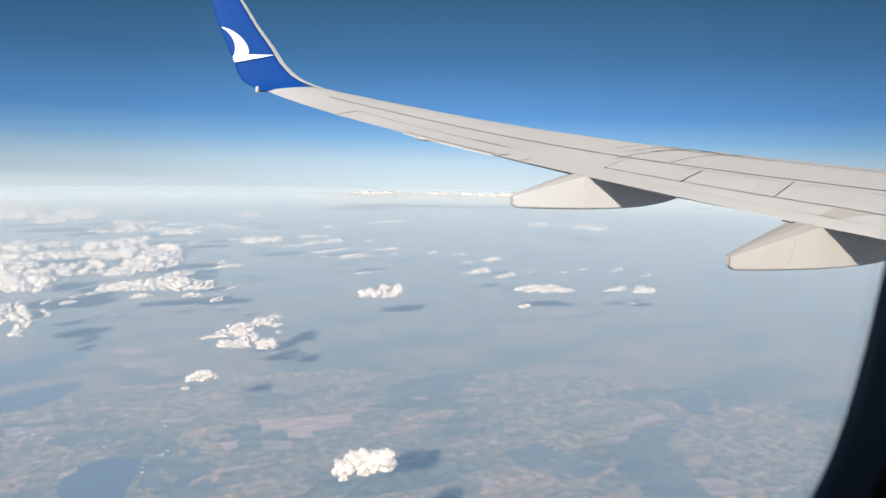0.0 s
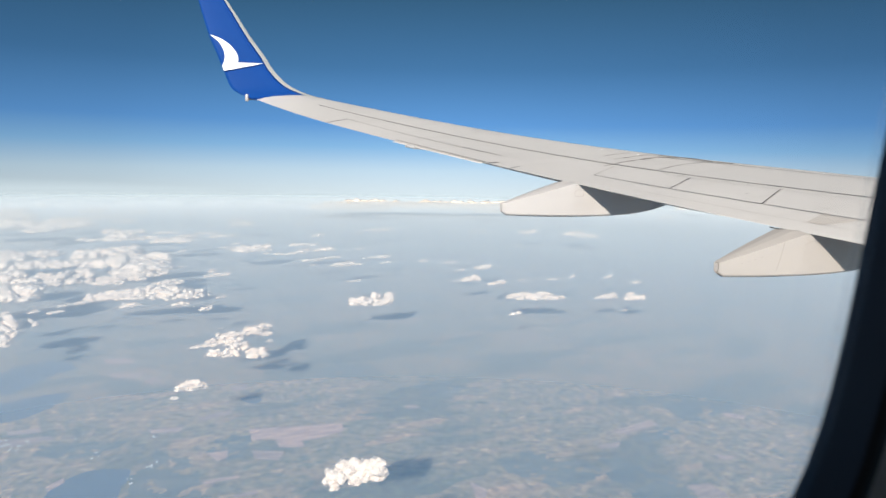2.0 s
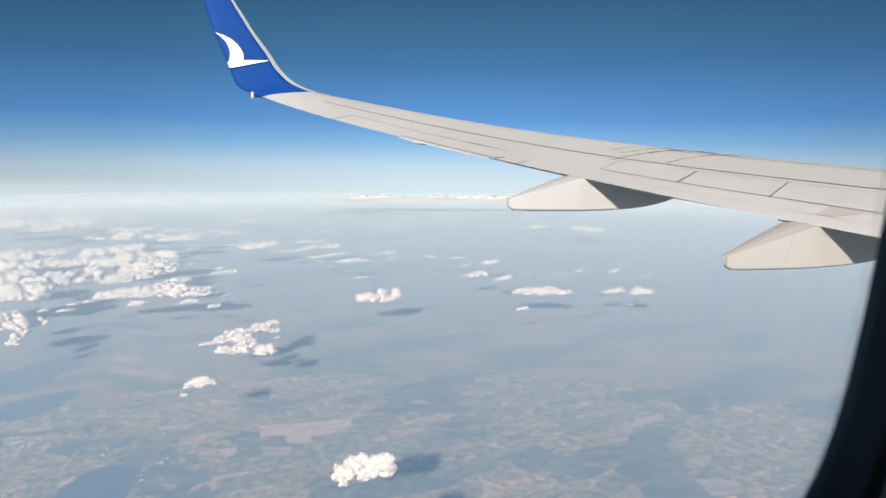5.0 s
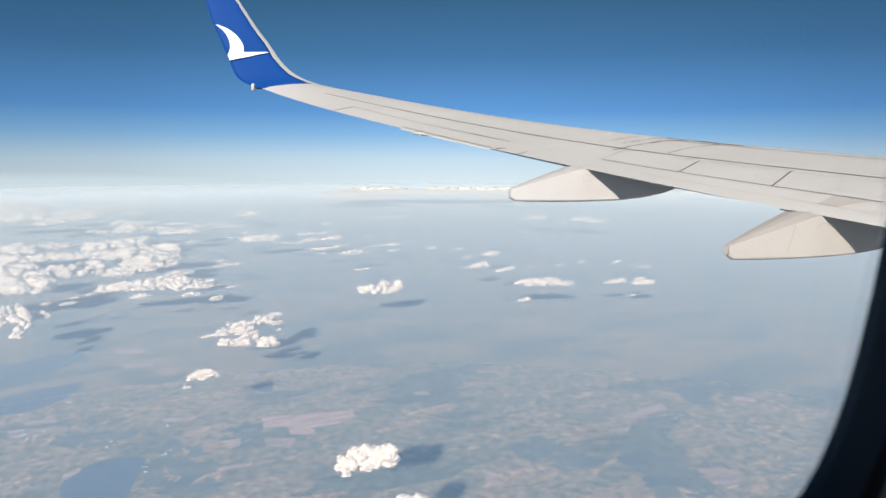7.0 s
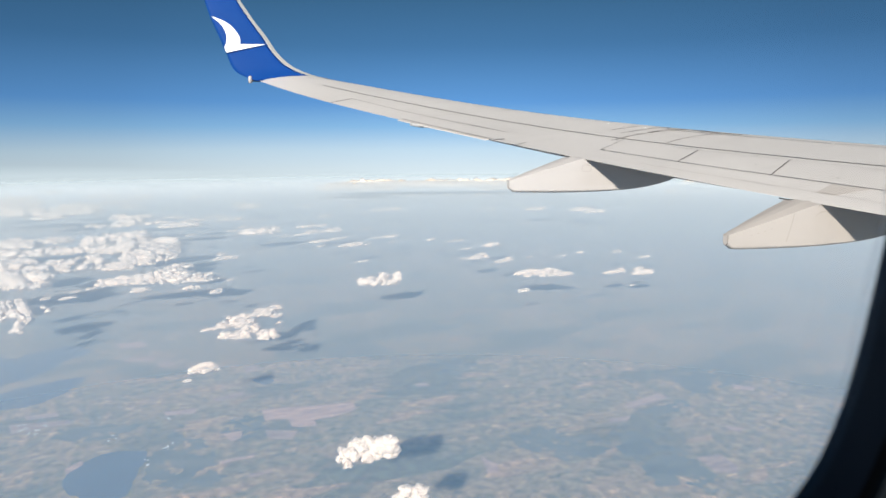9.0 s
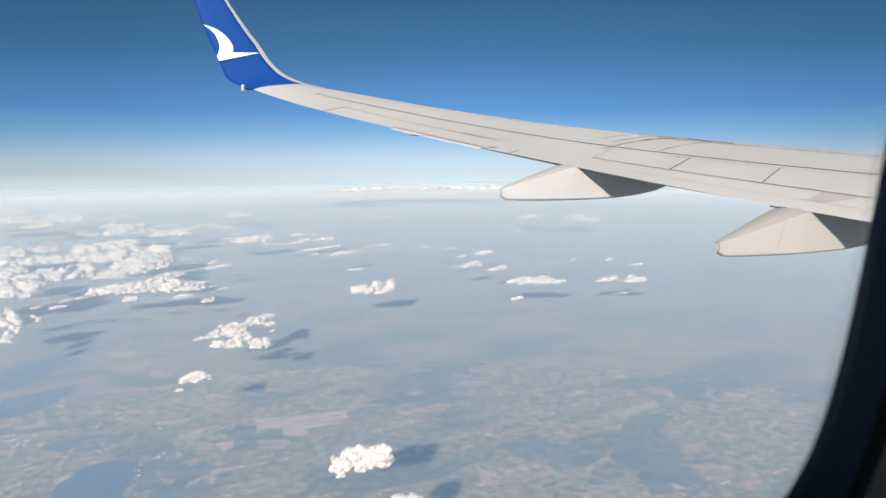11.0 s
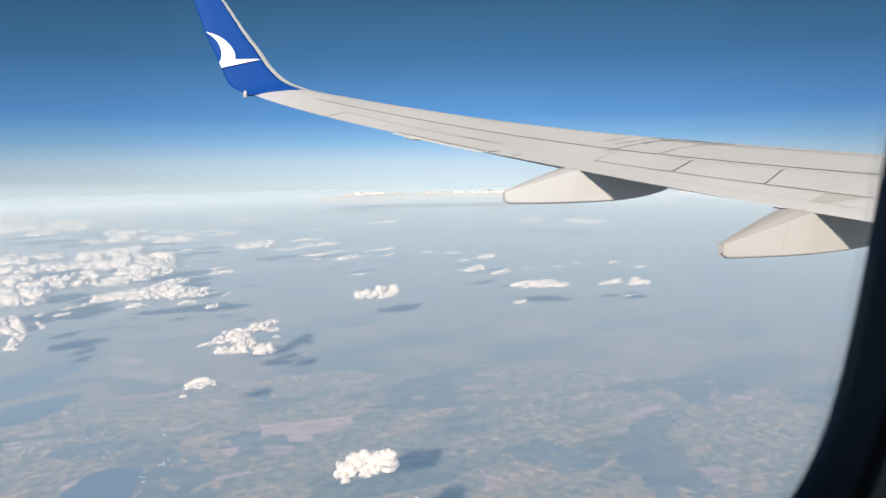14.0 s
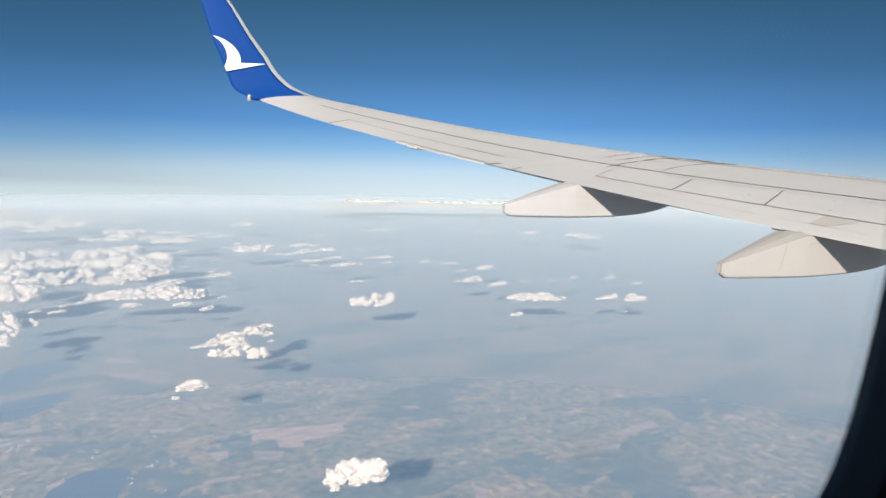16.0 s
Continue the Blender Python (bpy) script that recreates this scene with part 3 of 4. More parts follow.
tab_v = [(te_x(y) + dx, y, te_z(y) + dz) for y in span(8.18, 10.24, 12) for dx, dz in ((0.02, -0.004), (-0.03, -0.014), (-0.03, -0.022), (0.02, -0.014))]
part("aileron_tab", mesh_of("aileron_tab", tab_v, grid_faces(12, 4, True) + [(0, 1, 2, 3), (47, 46, 45, 44)], PANEL), wing, "narrow pale trim tab")

part_names = "panel_seam"
seam(part_names, [(14.14, 0.385), (10.2, 0.38), (6.4, 0.38), (2.3, 0.365)], 0.024, SEAM, wing, "long dark joint line", n=60)
seam(part_names, [(AIL_OUT, 0.0), (AIL_OUT + 0.1, 0.2)], 0.036, SEAM, wing)
seam(part_names, [(AIL_OUT + 0.1, 0.2), (10.7, 0.172), (8.5, 0.168)], 0.015, SOOT, wing, n=60)
seam(part_names, [(9.3, 0.178), (8.48, 0.168)], 0.014, SEAM, wing)
seam(part_names, [(SP_OUT, 0.148), (2.4, 0.146)], 0.014, SEAM, wing, n=50, up=0.008)
for y in (5.83, 4.82, 3.74):
    seam(part_names, [(y, 0.148), (y + LEAN * 0.19, 0.335)], 0.0115, SEAM, wing, up=0.009)
seam(part_names, [(SP_OUT, 0.15), (SP_OUT + LEAN * 0.22, 0.365)], 0.009, FAINT, wing, up=0.009)
seam(part_names, [(10.27, 0.018), (8.15, 0.008)], 0.03, SOOT, wing)
seam(part_names, [(7.64, 0.0), (7.72, 0.06)], 0.03, SOOT, wing)
seam(part_names, [(AIL_IN, 0.0), (AIL_IN, 0.05)], 0.04, SEAM, wing)
seam(part_names, [(6.0, 0.064), (2.4, 0.064)], 0.005, FAINT, wing)
seam(part_names, [(6.5, 0.335), (2.4, 0.32)], 0.008, FAINT, wing, up=0.010)
for pts, w in (([(7.30, 0.325), (7.325, 0.36), (7.405, 0.448), (7.45, 0.556), (7.42, 0.64), (7.30, 0.69)], 0.03), ([(7.44, 0.55), (7.46, 0.62), (7.36, 0.70), (7.12, 0.72)], 0.07),
               ([(7.635, 0.476), (7.66, 0.562), (7.68, 0.65), (7.60, 0.72)], 0.03), ([(6.755, 0.402), (6.85, 0.498), (6.885, 0.578), (6.84, 0.656), (6.785, 0.70)], 0.024),
               ([(7.60, 0.70), (7.225, 0.706), (6.885, 0.69), (6.60, 0.69)], 0.08), ([(7.89, 0.51), (7.93, 0.58), (7.92, 0.66)], 0.02)):
    seam("soot_streak", pts, w, STREAK, wing)
for y, f in ((5.21, 0.226), (5.53, 0.346), (5.78, 0.352), (5.595, 0.312), (6.31, 0.35), (6.28, 0.366), (7.78, 0.356), (4.55, 0.287), (4.34, 0.191), (6.30, 0.33), (3.95, 0.30), (3.6, 0.2), (11.4, 0.172), (10.1, 0.176)):
    seam("fastener", [(y, f), (y - 0.022, f)], 0.022, SOOT, wing, up=0.011, n=4)
seam(part_names, [(7.5, 0.652), (6.07, 0.658), (5.5, 0.652), (2.4, 0.645)], 0.014, SEAM, wing, "dark joint behind the leading edge", n=60)
# sparkles along the crest, put in as tiny white blocks
for y, f in ((8.345, 0.654), (7.76, 0.645), (6.07, 0.665), (5.515, 0.66)):
    block_v = [upper(y + a, f + b / chord(y), c) for c in (0.0, 0.007) for a, b in ((-0.004, -0.008), (0.004, -0.008), (0.004, 0.008), (-0.004, 0.008))]
    part("sparkle_block", mesh_of("sparkle_block", block_v, [(4, 5, 6, 7), (0, 1, 5, 4), (1, 2, 6, 5), (2, 3, 7, 6), (3, 0, 4, 7)], WHITE), wing, "tiny white block drawn for a sparkle")
# a slightly darker four-sided patch on the flap
patch_v = [upper(y, f, 0.006) for y, f in ((4.17, 0.066), (4.25, 0.143), (3.93, 0.143), (4.02, 0.066))]
part("darker_patch", mesh_of("darker_patch", patch_v, [(0, 1, 2, 3)], DARKER), wing)


# flap track fairings
def fairing(yc, parent, mat, deep):
    """A canoe under the flap: blunt tail, sharp shoulders, keel that curves up to the lower skin ahead."""
    x0, z0 = te_x(yc), te_z(yc)
    along = span(-0.925, 1.95, 46)
    st = (-0.925, -0.6, -0.3, 0.0, 0.5, 1.0, 1.5, 1.95)
    wid = np.interp(along, st, (0.028, 0.078, 0.120, 0.158, 0.165, 0.150, 0.100, 0.02))
    sho = np.interp(along, st, (-0.272, -0.188, -0.108, -0.028, -0.02, -0.03, -0.05, -0.03))
    lift = np.interp(along, st, (0.004, 0.020, 0.028, 0.03, 0.0, 0.0, 0.0, 0.0))    # the outboard shoulder stands higher
    top = sho + np.interp(along, st, (0.002, 0.010, 0.014, 0.016, 0.016, 0.02, 0.03, 0.02))
    bot = np.polyval(np.polyfit(st, [deep + v for v in (0.032, 0.014, 0.004, 0.0, 0.002, 0.026, 0.110, 0.27)], 4), along)
    blunt = np.interp(along, (-0.925, -0.91, -0.88, -0.84), (0.035, 0.012, 0.003, 0.0))
    verts, faces, soft = [], [], []

    def strip(fn, n):
        o = len(verts)
        for i in range(len(along)):
            for k in range(n):
                a, b = fn(i, k / (n - 1))
                verts.append((x0 + along[i], yc + a, z0 + b))
        for f in grid_faces(len(along), n, flip=True):
            faces.append(tuple(o + v for v in f))

    def keel(i):
        return bot[i] + blunt[i]

    def low(i):
        return keel(i) + min(0.032, 0.3 * (sho[i] - keel(i)))

    strip(lambda i, t: (0.3 * wid[i] + (wid[i] - 0.3 * wid[i]) * t, top[i] + 0.65 * lift[i] + (sho[i] + 0.35 * lift[i] - top[i]) * t), 3)
    strip(lambda i, t: (wid[i] * (1 - 0.10 * t * t), sho[i] + lift[i] + (low(i) - sho[i] - lift[i]) * t), 5)
    strip(lambda i, t: (wid[i] * 0.90 * math.cos(t * math.pi), low(i) - (low(i) - keel(i)) * math.sin(t * math.pi) ** 0.8), 11)
    strip(lambda i, t: (-wid[i] * (0.90 + 0.10 * (1 - (1 - t) ** 2)), low(i) + (sho[i] - low(i)) * t), 5)
    strip(lambda i, t: (-wid[i] + (0.7 * wid[i]) * t, sho[i] + (top[i] + 0.35 * lift[i] - sho[i]) * t), 3)
    strip(lambda i, t: (-0.3 * wid[i] + 0.6 * wid[i] * t, top[i] + lift[i] * (0.35 + 0.3 * t)), 2)
    n_soft = len(faces)
    prof = [(0.03, top[0]), (wid[0], sho[0]), (wid[0] * 0.90, low(0)), (0.0, keel(0)), (-wid[0] * 0.90, low(0)), (-wid[0], sho[0]), (-0.03, top[0])]
    o = len(verts)
    verts += [(x0 + along[0] - 0.004, yc + a, z0 + b) for a, b in prof]
    faces.append(tuple(range(o, o + 7)))
    me = mesh_of("flap_track_fairing", verts, faces, mat)
    me.polygons.foreach_set("use_smooth", [k < n_soft for k in range(len(faces))])
    ob = part("flap_track_fairing", me, parent, "pale canoe-shaped fairing below the flap")
    # the gap's darkness is a strip laid under the flap's edge
    gap = [(te_x(y) - 0.006, y, te_z(y) - dz) for y in span(yc - 0.16, yc + 0.19, 8) for dz in (0.010, 0.022)]
    part("fairing_gap", mesh_of("fairing_gap", gap, grid_faces(8, 2), SEAM), ob, "dark strip drawn as the gap under the flap")

    def on_side(s, t, out):
        w, sh, kl = (float(np.interp(s, along, q)) for q in (wid, sho, bot))
        return (x0 + s, yc - w * (1 - 0.10 * t * t) - out, z0 + sh + (kl + 0.07 - sh) * t)

    if mat is FAIRING:
        hook = [on_side(0.08 + 0.07 * math.copysign(abs(math.cos(a)) ** 0.5, math.cos(a)), 0.33 + 0.12 * math.copysign(abs(math.sin(a)) ** 0.5, math.sin(a)), 0.004) for a in span(0, math.tau, 24)]
        lid = [(p[0] * (1 - k) + (x0 + 0.08) * k, p[1], p[2] * (1 - k) + on_side(0.08, 0.33, 0)[2] * k) for p in hook for k in (0, 0.07)]
        part("access_cover", mesh_of("access_cover", lid, grid_faces(24, 2), FAINT), ob, "outline of a small access cover")
        return ob
    joint = [on_side(s + 0.05 - 0.06 * t, t, 0.004) for t in span(0.02, 1.0, 8) for s in (-0.30, -0.288)]
    part("joint_line", mesh_of("joint_line", joint, grid_faces(8, 2), FAINT), ob)
    for k in range(4):
        s = -0.70 + 0.07 * k
        d = [on_side(s + a, 0.52 - 0.05 * k + b, 0.004) for a, b in ((0, 0), (0.018, -0.01), (0.018, 0.03), (0, 0.04))]
        part("fastener", mesh_of("fastener", d, [(0, 1, 2, 3)], FAINT), ob)
    hook = [on_side(0.10 + 0.10 * math.cos(a), 0.33 + 0.14 * math.sin(a), 0.004 + 0.0005 * k) for a in span(math.pi, 2 * math.pi, 10) for k in (0, 1)]
    hook = [(p[0], p[1], p[2] - (0.010 if i % 2 else 0)) for i, p in enumerate(hook)]
    part("drain_lip", mesh_of("drain_lip", hook, grid_faces(10, 2), FAINT), ob)
    return ob


for yc, mat, deep in ((6.695, FAIRING, -0.438), (4.11, DULL, -0.43)):
    fairing(yc, wing, mat, deep)
small = [(te_x(9.75) + s, 9.75 + a * 0.05, te_z(9.75) + b) for s, h in ((-0.12, 0.03), (0.05, 0.06), (0.4, 0.07), (0.7, 0.02)) for a, b in ((-1, 0.0), (-1, -h), (1, -h), (1, 0.0))]
part("tab_fairing", mesh_of("tab_fairing", small, grid_faces(4, 4, True, True) + [(0, 1, 2, 3), (15, 14, 13, 12)], CORE), wing)

# winglet: sections from the wing tip upwards, each with leading and trailing point
WL = [((3.86, 15.40, 1.66), (2.20, 15.45, 1.562)), ((3.52, 15.52, 1.735), (2.11, 15.52, 1.585)), ((3.07, 15.68, 1.935), (1.76, 15.68, 1.784)), ((2.745, 15.80, 2.251), (1.602, 15.80, 2.185)),
      ((2.53, 15.90, 2.61), (1.48, 15.90, 2.541)), ((2.215, 16.0, 3.06), (1.315, 16.0, 2.992)), ((1.81, 16.15, 3.734), (1.141, 16.15, 3.672)), ((1.44, 16.26, 4.28), (1.0, 16.26, 4.25))]


def winglet_point(s, c):
    """s: 0 at the root to 1 at the top; c: 0 at the trailing edge to 1 at the leading edge. Smooth through the sections."""
    k = s * (len(WL) - 1)
    i = min(int(k), len(WL) - 2)
    t = k - i
    p = [Vector(WL[max(0, min(len(WL) - 1, i + d))][0]) * c + Vector(WL[max(0, min(len(WL) - 1, i + d))][1]) * (1 - c) for d in (-1, 0, 1, 2)]
    return 0.5 * (2 * p[1] + (p[2] - p[0]) * t + (2 * p[0] - 5 * p[1] + 4 * p[2] - p[3]) * t * t + (3 * p[1] - p[0] - 3 * p[2] + p[3]) * t ** 3)


def winglet_shell(name, c0, c1, mat, parent, label=""):
    ns, nc = 40, 14
    rows = []
    for s in span(0, 1, ns):
        cs = span(c0, c1, nc)
        along = (winglet_point(min(1, s + 0.01), 0.5) - winglet_point(max(0, s - 0.01), 0.5)).normalized()
        fore = (winglet_point(s, 1) - winglet_point(s, 0)).normalized()
        nrm = along.cross(fore).normalized()
        if nrm.y > 0:
            nrm = -nrm
        wide = 0.035 + 0.03 * (1 - s)
        inner = [winglet_point(s, c) + nrm * (0.25 * wide * math.sin(math.pi * min(1, c)) ** 0.6 if 0 < c < 1 else 0) for c in cs]
        outer = [winglet_point(s, c) - nrm * (1.4 * wide * math.sin(math.pi * c) ** 0.6 if 0 < c < 1 else 0.0) for c in cs]
        rows += inner + outer[::-1]
    faces = grid_faces(ns, 2 * nc, True) + [tuple(range(2 * nc)), tuple(range((ns - 1) * 2 * nc, ns * 2 * nc))[::-1]]
    return part(name, mesh_of(name, rows, faces, mat, True), parent, label)


winglet = winglet_shell("winglet", 0.0, 0.902, BLUE, wing, "royal blue upturned winglet")
winglet_shell("leading_edge", 0.905, 1.0, EDGE, winglet, "bare grey metal leading edge")

# emblem: a plain curved white shape with a pointed bar
EMBLEM = [(1.335, 2.984), (1.47, 2.955), (1.60, 2.905), (1.72, 2.83), (1.81, 2.743), (1.88, 2.65), (1.924, 2.546), (1.93, 2.46), (1.915, 2.395), (2.499, 2.425), (2.05, 2.30), (1.608, 2.181), (1.565, 2.293),
          (1.61, 2.38), (1.636, 2.488), (1.632, 2.585), (1.61, 2.677), (1.565, 2.775), (1.498, 2.859)]


def on_winglet(x, z):
    """The place on the winglet's inner face over (x, z)."""
    best = min(((winglet_point(s, c).x - x) ** 2 + (winglet_point(s, c).z - z) ** 2, s, c) for s in span(0.2, 0.9, 60) for c in span(0, 1, 40))
    return winglet_point(best[1], best[2]).y


bm = bmesh.new()
vs = [bm.verts.new((x, on_winglet(x, z) - 0.045, z)) for x, z in EMBLEM]
bm.faces.new(vs)
bmesh.ops.triangulate(bm, faces=bm.faces[:])
me = bpy.data.meshes.new("emblem")
bm.to_mesh(me)
bm.free()
me.materials.append(WHITE)
part("emblem", me, winglet, "plain white curved emblem")
lamp_v = [(2.075 + r * 0.045 * math.cos(k * math.tau / 12), 15.58 + r * 0.045 * math.sin(k * math.tau / 12), 1.585 + dz) for r, dz in ((0.7, -0.075), (1.0, -0.06), (1.0, 0.05), (0.75, 0.075), (0.3, 0.085)) for k in range(12)]
part("tail_light", mesh_of("tail_light", lamp_v, grid_faces(5, 12, True) + [tuple(range(12))[::-1], tuple(range(48, 60))], LAMP, True), wing, "small pale position lamp")
arm = [(x, 15.57 + dy, 1.567 + dz) for x in (2.08, 2.26, 2.42) for dy, dz in ((-0.02, -0.02), (0.02, -0.02), (0.02, 0.012), (-0.02, 0.012))]
part("lamp_bracket", mesh_of("lamp_bracket", arm, grid_faces(3, 4, True) + [(3, 2, 1, 0), (8, 9, 10, 11)], SEAM), wing)

# ---------------------------------------------------------------- cabin wall and window
WALL_Y = 0.13
WIN_CX, WIN_CZ, WIN_A, WIN_B, WIN_N, WIN_LEAN = 0.0846, 0.032, 0.131, 0.157, 5.6, 0.165   # the wall leans and bows with the fuselage


def opening(grow, n=96):
    """The window's rounded outline, widened by grow."""
    pts = []
    for k in range(n):
        a = k * math.tau / n
        c, s = math.cos(a), math.sin(a)
        dz = ((WIN_B if s < 0 else 0.20) + grow) * math.copysign(abs(s) ** (2 / WIN_N), s)
        pts.append((WIN_CX + ((WIN_A if c > 0 else 0.17) + grow) * math.copysign(abs(c) ** (2 / WIN_N), c) + WIN_LEAN * dz, WIN_CZ + dz))
    return pts


def ring_mesh(name, profile, mat, smooth=True, n=96):
    """A closed band round the window: profile of (grow, y)."""
    v = []
    for g, y in profile:
        v += [(x, y, z) for x, z in opening(g, n)]
    return mesh_of(name, v, grid_faces(len(profile), n, True), mat, smooth)


def wall_with_hole(name, y, grow, x0, x1, z0, z1, thick, mat):
    n = 96
    inner = opening(grow, n)
    outer = []
    for x, z in inner:
        dx, dz = x - WIN_CX, z - WIN_CZ
        k = min(((x1 - WIN_CX) / dx if dx > 0 else (x0 - WIN_CX) / dx) if abs(dx) > 1e-6 else 1e9, ((z1 - WIN_CZ) / dz if dz > 0 else (z0 - WIN_CZ) / dz) if abs(dz) > 1e-6 else 1e9)
        outer.append((WIN_CX + dx * k, WIN_CZ + dz * k))
    v = [(x, y, z) for x, z in inner] + [(x, y, z) for x, z in outer] + [(x, y + thick, z) for x, z in outer] + [(x, y + thick, z) for x, z in inner]
    f = grid_faces(4, n, True) + [(3 * n + k, 3 * n + (k + 1) % n, (k + 1) % n, k) for k in range(n)]
    return mesh_of(name, v, f, mat)


X0, X1, Z0, Z1 = -0.7, 0.9, -0.6, 0.7
tagged(new("wall_window_side", wall_with_hole("wall_window_side", 0.062, 0.045, X0, X1, Z0, Z1, 0.02, TRIM)), "grey cabin side wall round the window", "wall", kind="structure")
tagged(new("wall_outer_skin", wall_with_hole("wall_outer_skin", WALL_Y + 0.014, 0.12, X0, X1, Z0, Z1, 0.028, TRIM)), "outer fuselage skin round the window", "wall", kind="structure")
# small unseen box added round the seat to shut out sun and sky
tagged(new("wall_far_side", box_mesh("wall_far_side", (X0, -1.1, Z0), (X1, -1.05, Z1), TRIM)), "unseen plain wall added to close the cabin's far side", "wall", kind="structure")
tagged(new("wall_fore", box_mesh("wall_fore", (X1, -1.1, Z0), (X1 + 0.05, WALL_Y + 0.042, Z1), TRIM)), "unseen plain wall added to close the cabin ahead", "wall", kind="structure")
tagged(new("wall_aft", box_mesh("wall_aft", (X0 - 0.05, -1.1, Z0), (X0, WALL_Y + 0.042, Z1), TRIM)), "unseen plain wall added to close the cabin behind", "wall", kind="structure")
tagged(new("floor", box_mesh("floor", (X0 - 0.05, -1.1, Z0 - 0.05), (X1 + 0.05, WALL_Y + 0.042, Z0), TRIM)), "unseen plain floor added to close the cabin", "floor", kind="structure")
tagged(new("ceiling", box_mesh("ceiling", (X0 - 0.05, -1.1, Z1), (X1 + 0.05, WALL_Y + 0.042, Z1 + 0.05), TRIM)), "unseen plain ceiling added to close the cabin", "ceiling", kind="structure")

window = tagged(new("window_1"), "oval cabin window with dark rubber frame", "window", kind="structure")
frame_ring = part("window_frame", ring_mesh("window_frame", [(0.12, WALL_Y + 0.02), (0.06, WALL_Y + 0.012), (0.012, WALL_Y + 0.004), (0.0, WALL_Y), (0.0012, WALL_Y - 0.004), (0.004, WALL_Y - 0.013)], BEZEL), window, "dark navy window bezel")
part("seal", ring_mesh("seal", [(0.004, WALL_Y - 0.013), (0.0062, WALL_Y - 0.0145), (0.0064, WALL_Y - 0.016), (0.0052, WALL_Y - 0.0172)], RUBBER), window, "black rubber seal")
part("reveal", ring_mesh("reveal", [(0.0052, WALL_Y - 0.0172), (0.009, WALL_Y - 0.022), (0.03, WALL_Y - 0.042), (0.046, WALL_Y - 0.058), (0.06, WALL_Y - 0.0695)], TRIM), window, "dark grey plastic surround")
n = 96
pane_pts = [(x, WALL_Y + 0.003, z) for x, z in opening(0.004, n)]
pane = part("pane", mesh_of("pane", pane_pts, [tuple(range(n))], GLASS), window, "clear acrylic pane")
pane.visible_shadow = False
# pale refraction along the pane's edge, drawn as a milky rim
part("pane_edge", ring_mesh("pane_edge", [(0.001, WALL_Y + 0.001), (-0.0028, WALL_Y + 0.0015)], MILKY), window, "milky rim drawn for refraction at the pane's edge")
drop_v, drop_f = [], []
for i, (r, h) in enumerate(((1.0, 0.0), (0.8, 0.5), (0.4, 0.85))):
    drop_v += [(0.1985 + 0.0006 * r * math.cos(k * math.tau / 10), WALL_Y - 0.0008 * h, -0.046 + 0.0007 * r * math.sin(k * math.tau / 10)) for k in range(10)]
part("water_drop", mesh_of("water_drop", drop_v, grid_faces(3, 10, True) + [tuple(range(20, 30))], MILKY, True), pane, "tiny bright drop on the pane")


# unseen fill lamp by the aft wall, added to lift the dark window trim
fill_light = bpy.data.lights.new("cabin_fill", "AREA")
fill_light.shape, fill_light.size, fill_light.size_y, fill_light.energy, fill_light.color = "RECTANGLE", 0.25, 0.36, 0.35, (0.86, 0.93, 1.0)
cabin_fill = new("cabin_fill", fill_light)
cabin_fill.matrix_world = look((-0.66, -0.75, 0.35), (0.1, 0.1, 0.0))

# ---------------------------------------------------------------- clouds
def ico(sub):
    b = bmesh.new()
    bmesh.ops.create_icosphere(b, subdivisions=sub, radius=1)
    v = np.array([p.co[:] for p in b.verts])
    f = [tuple(p.index for p in q.verts) for q in b.faces]
    b.free()
    return v, f


ICO = {2: ico(2)}


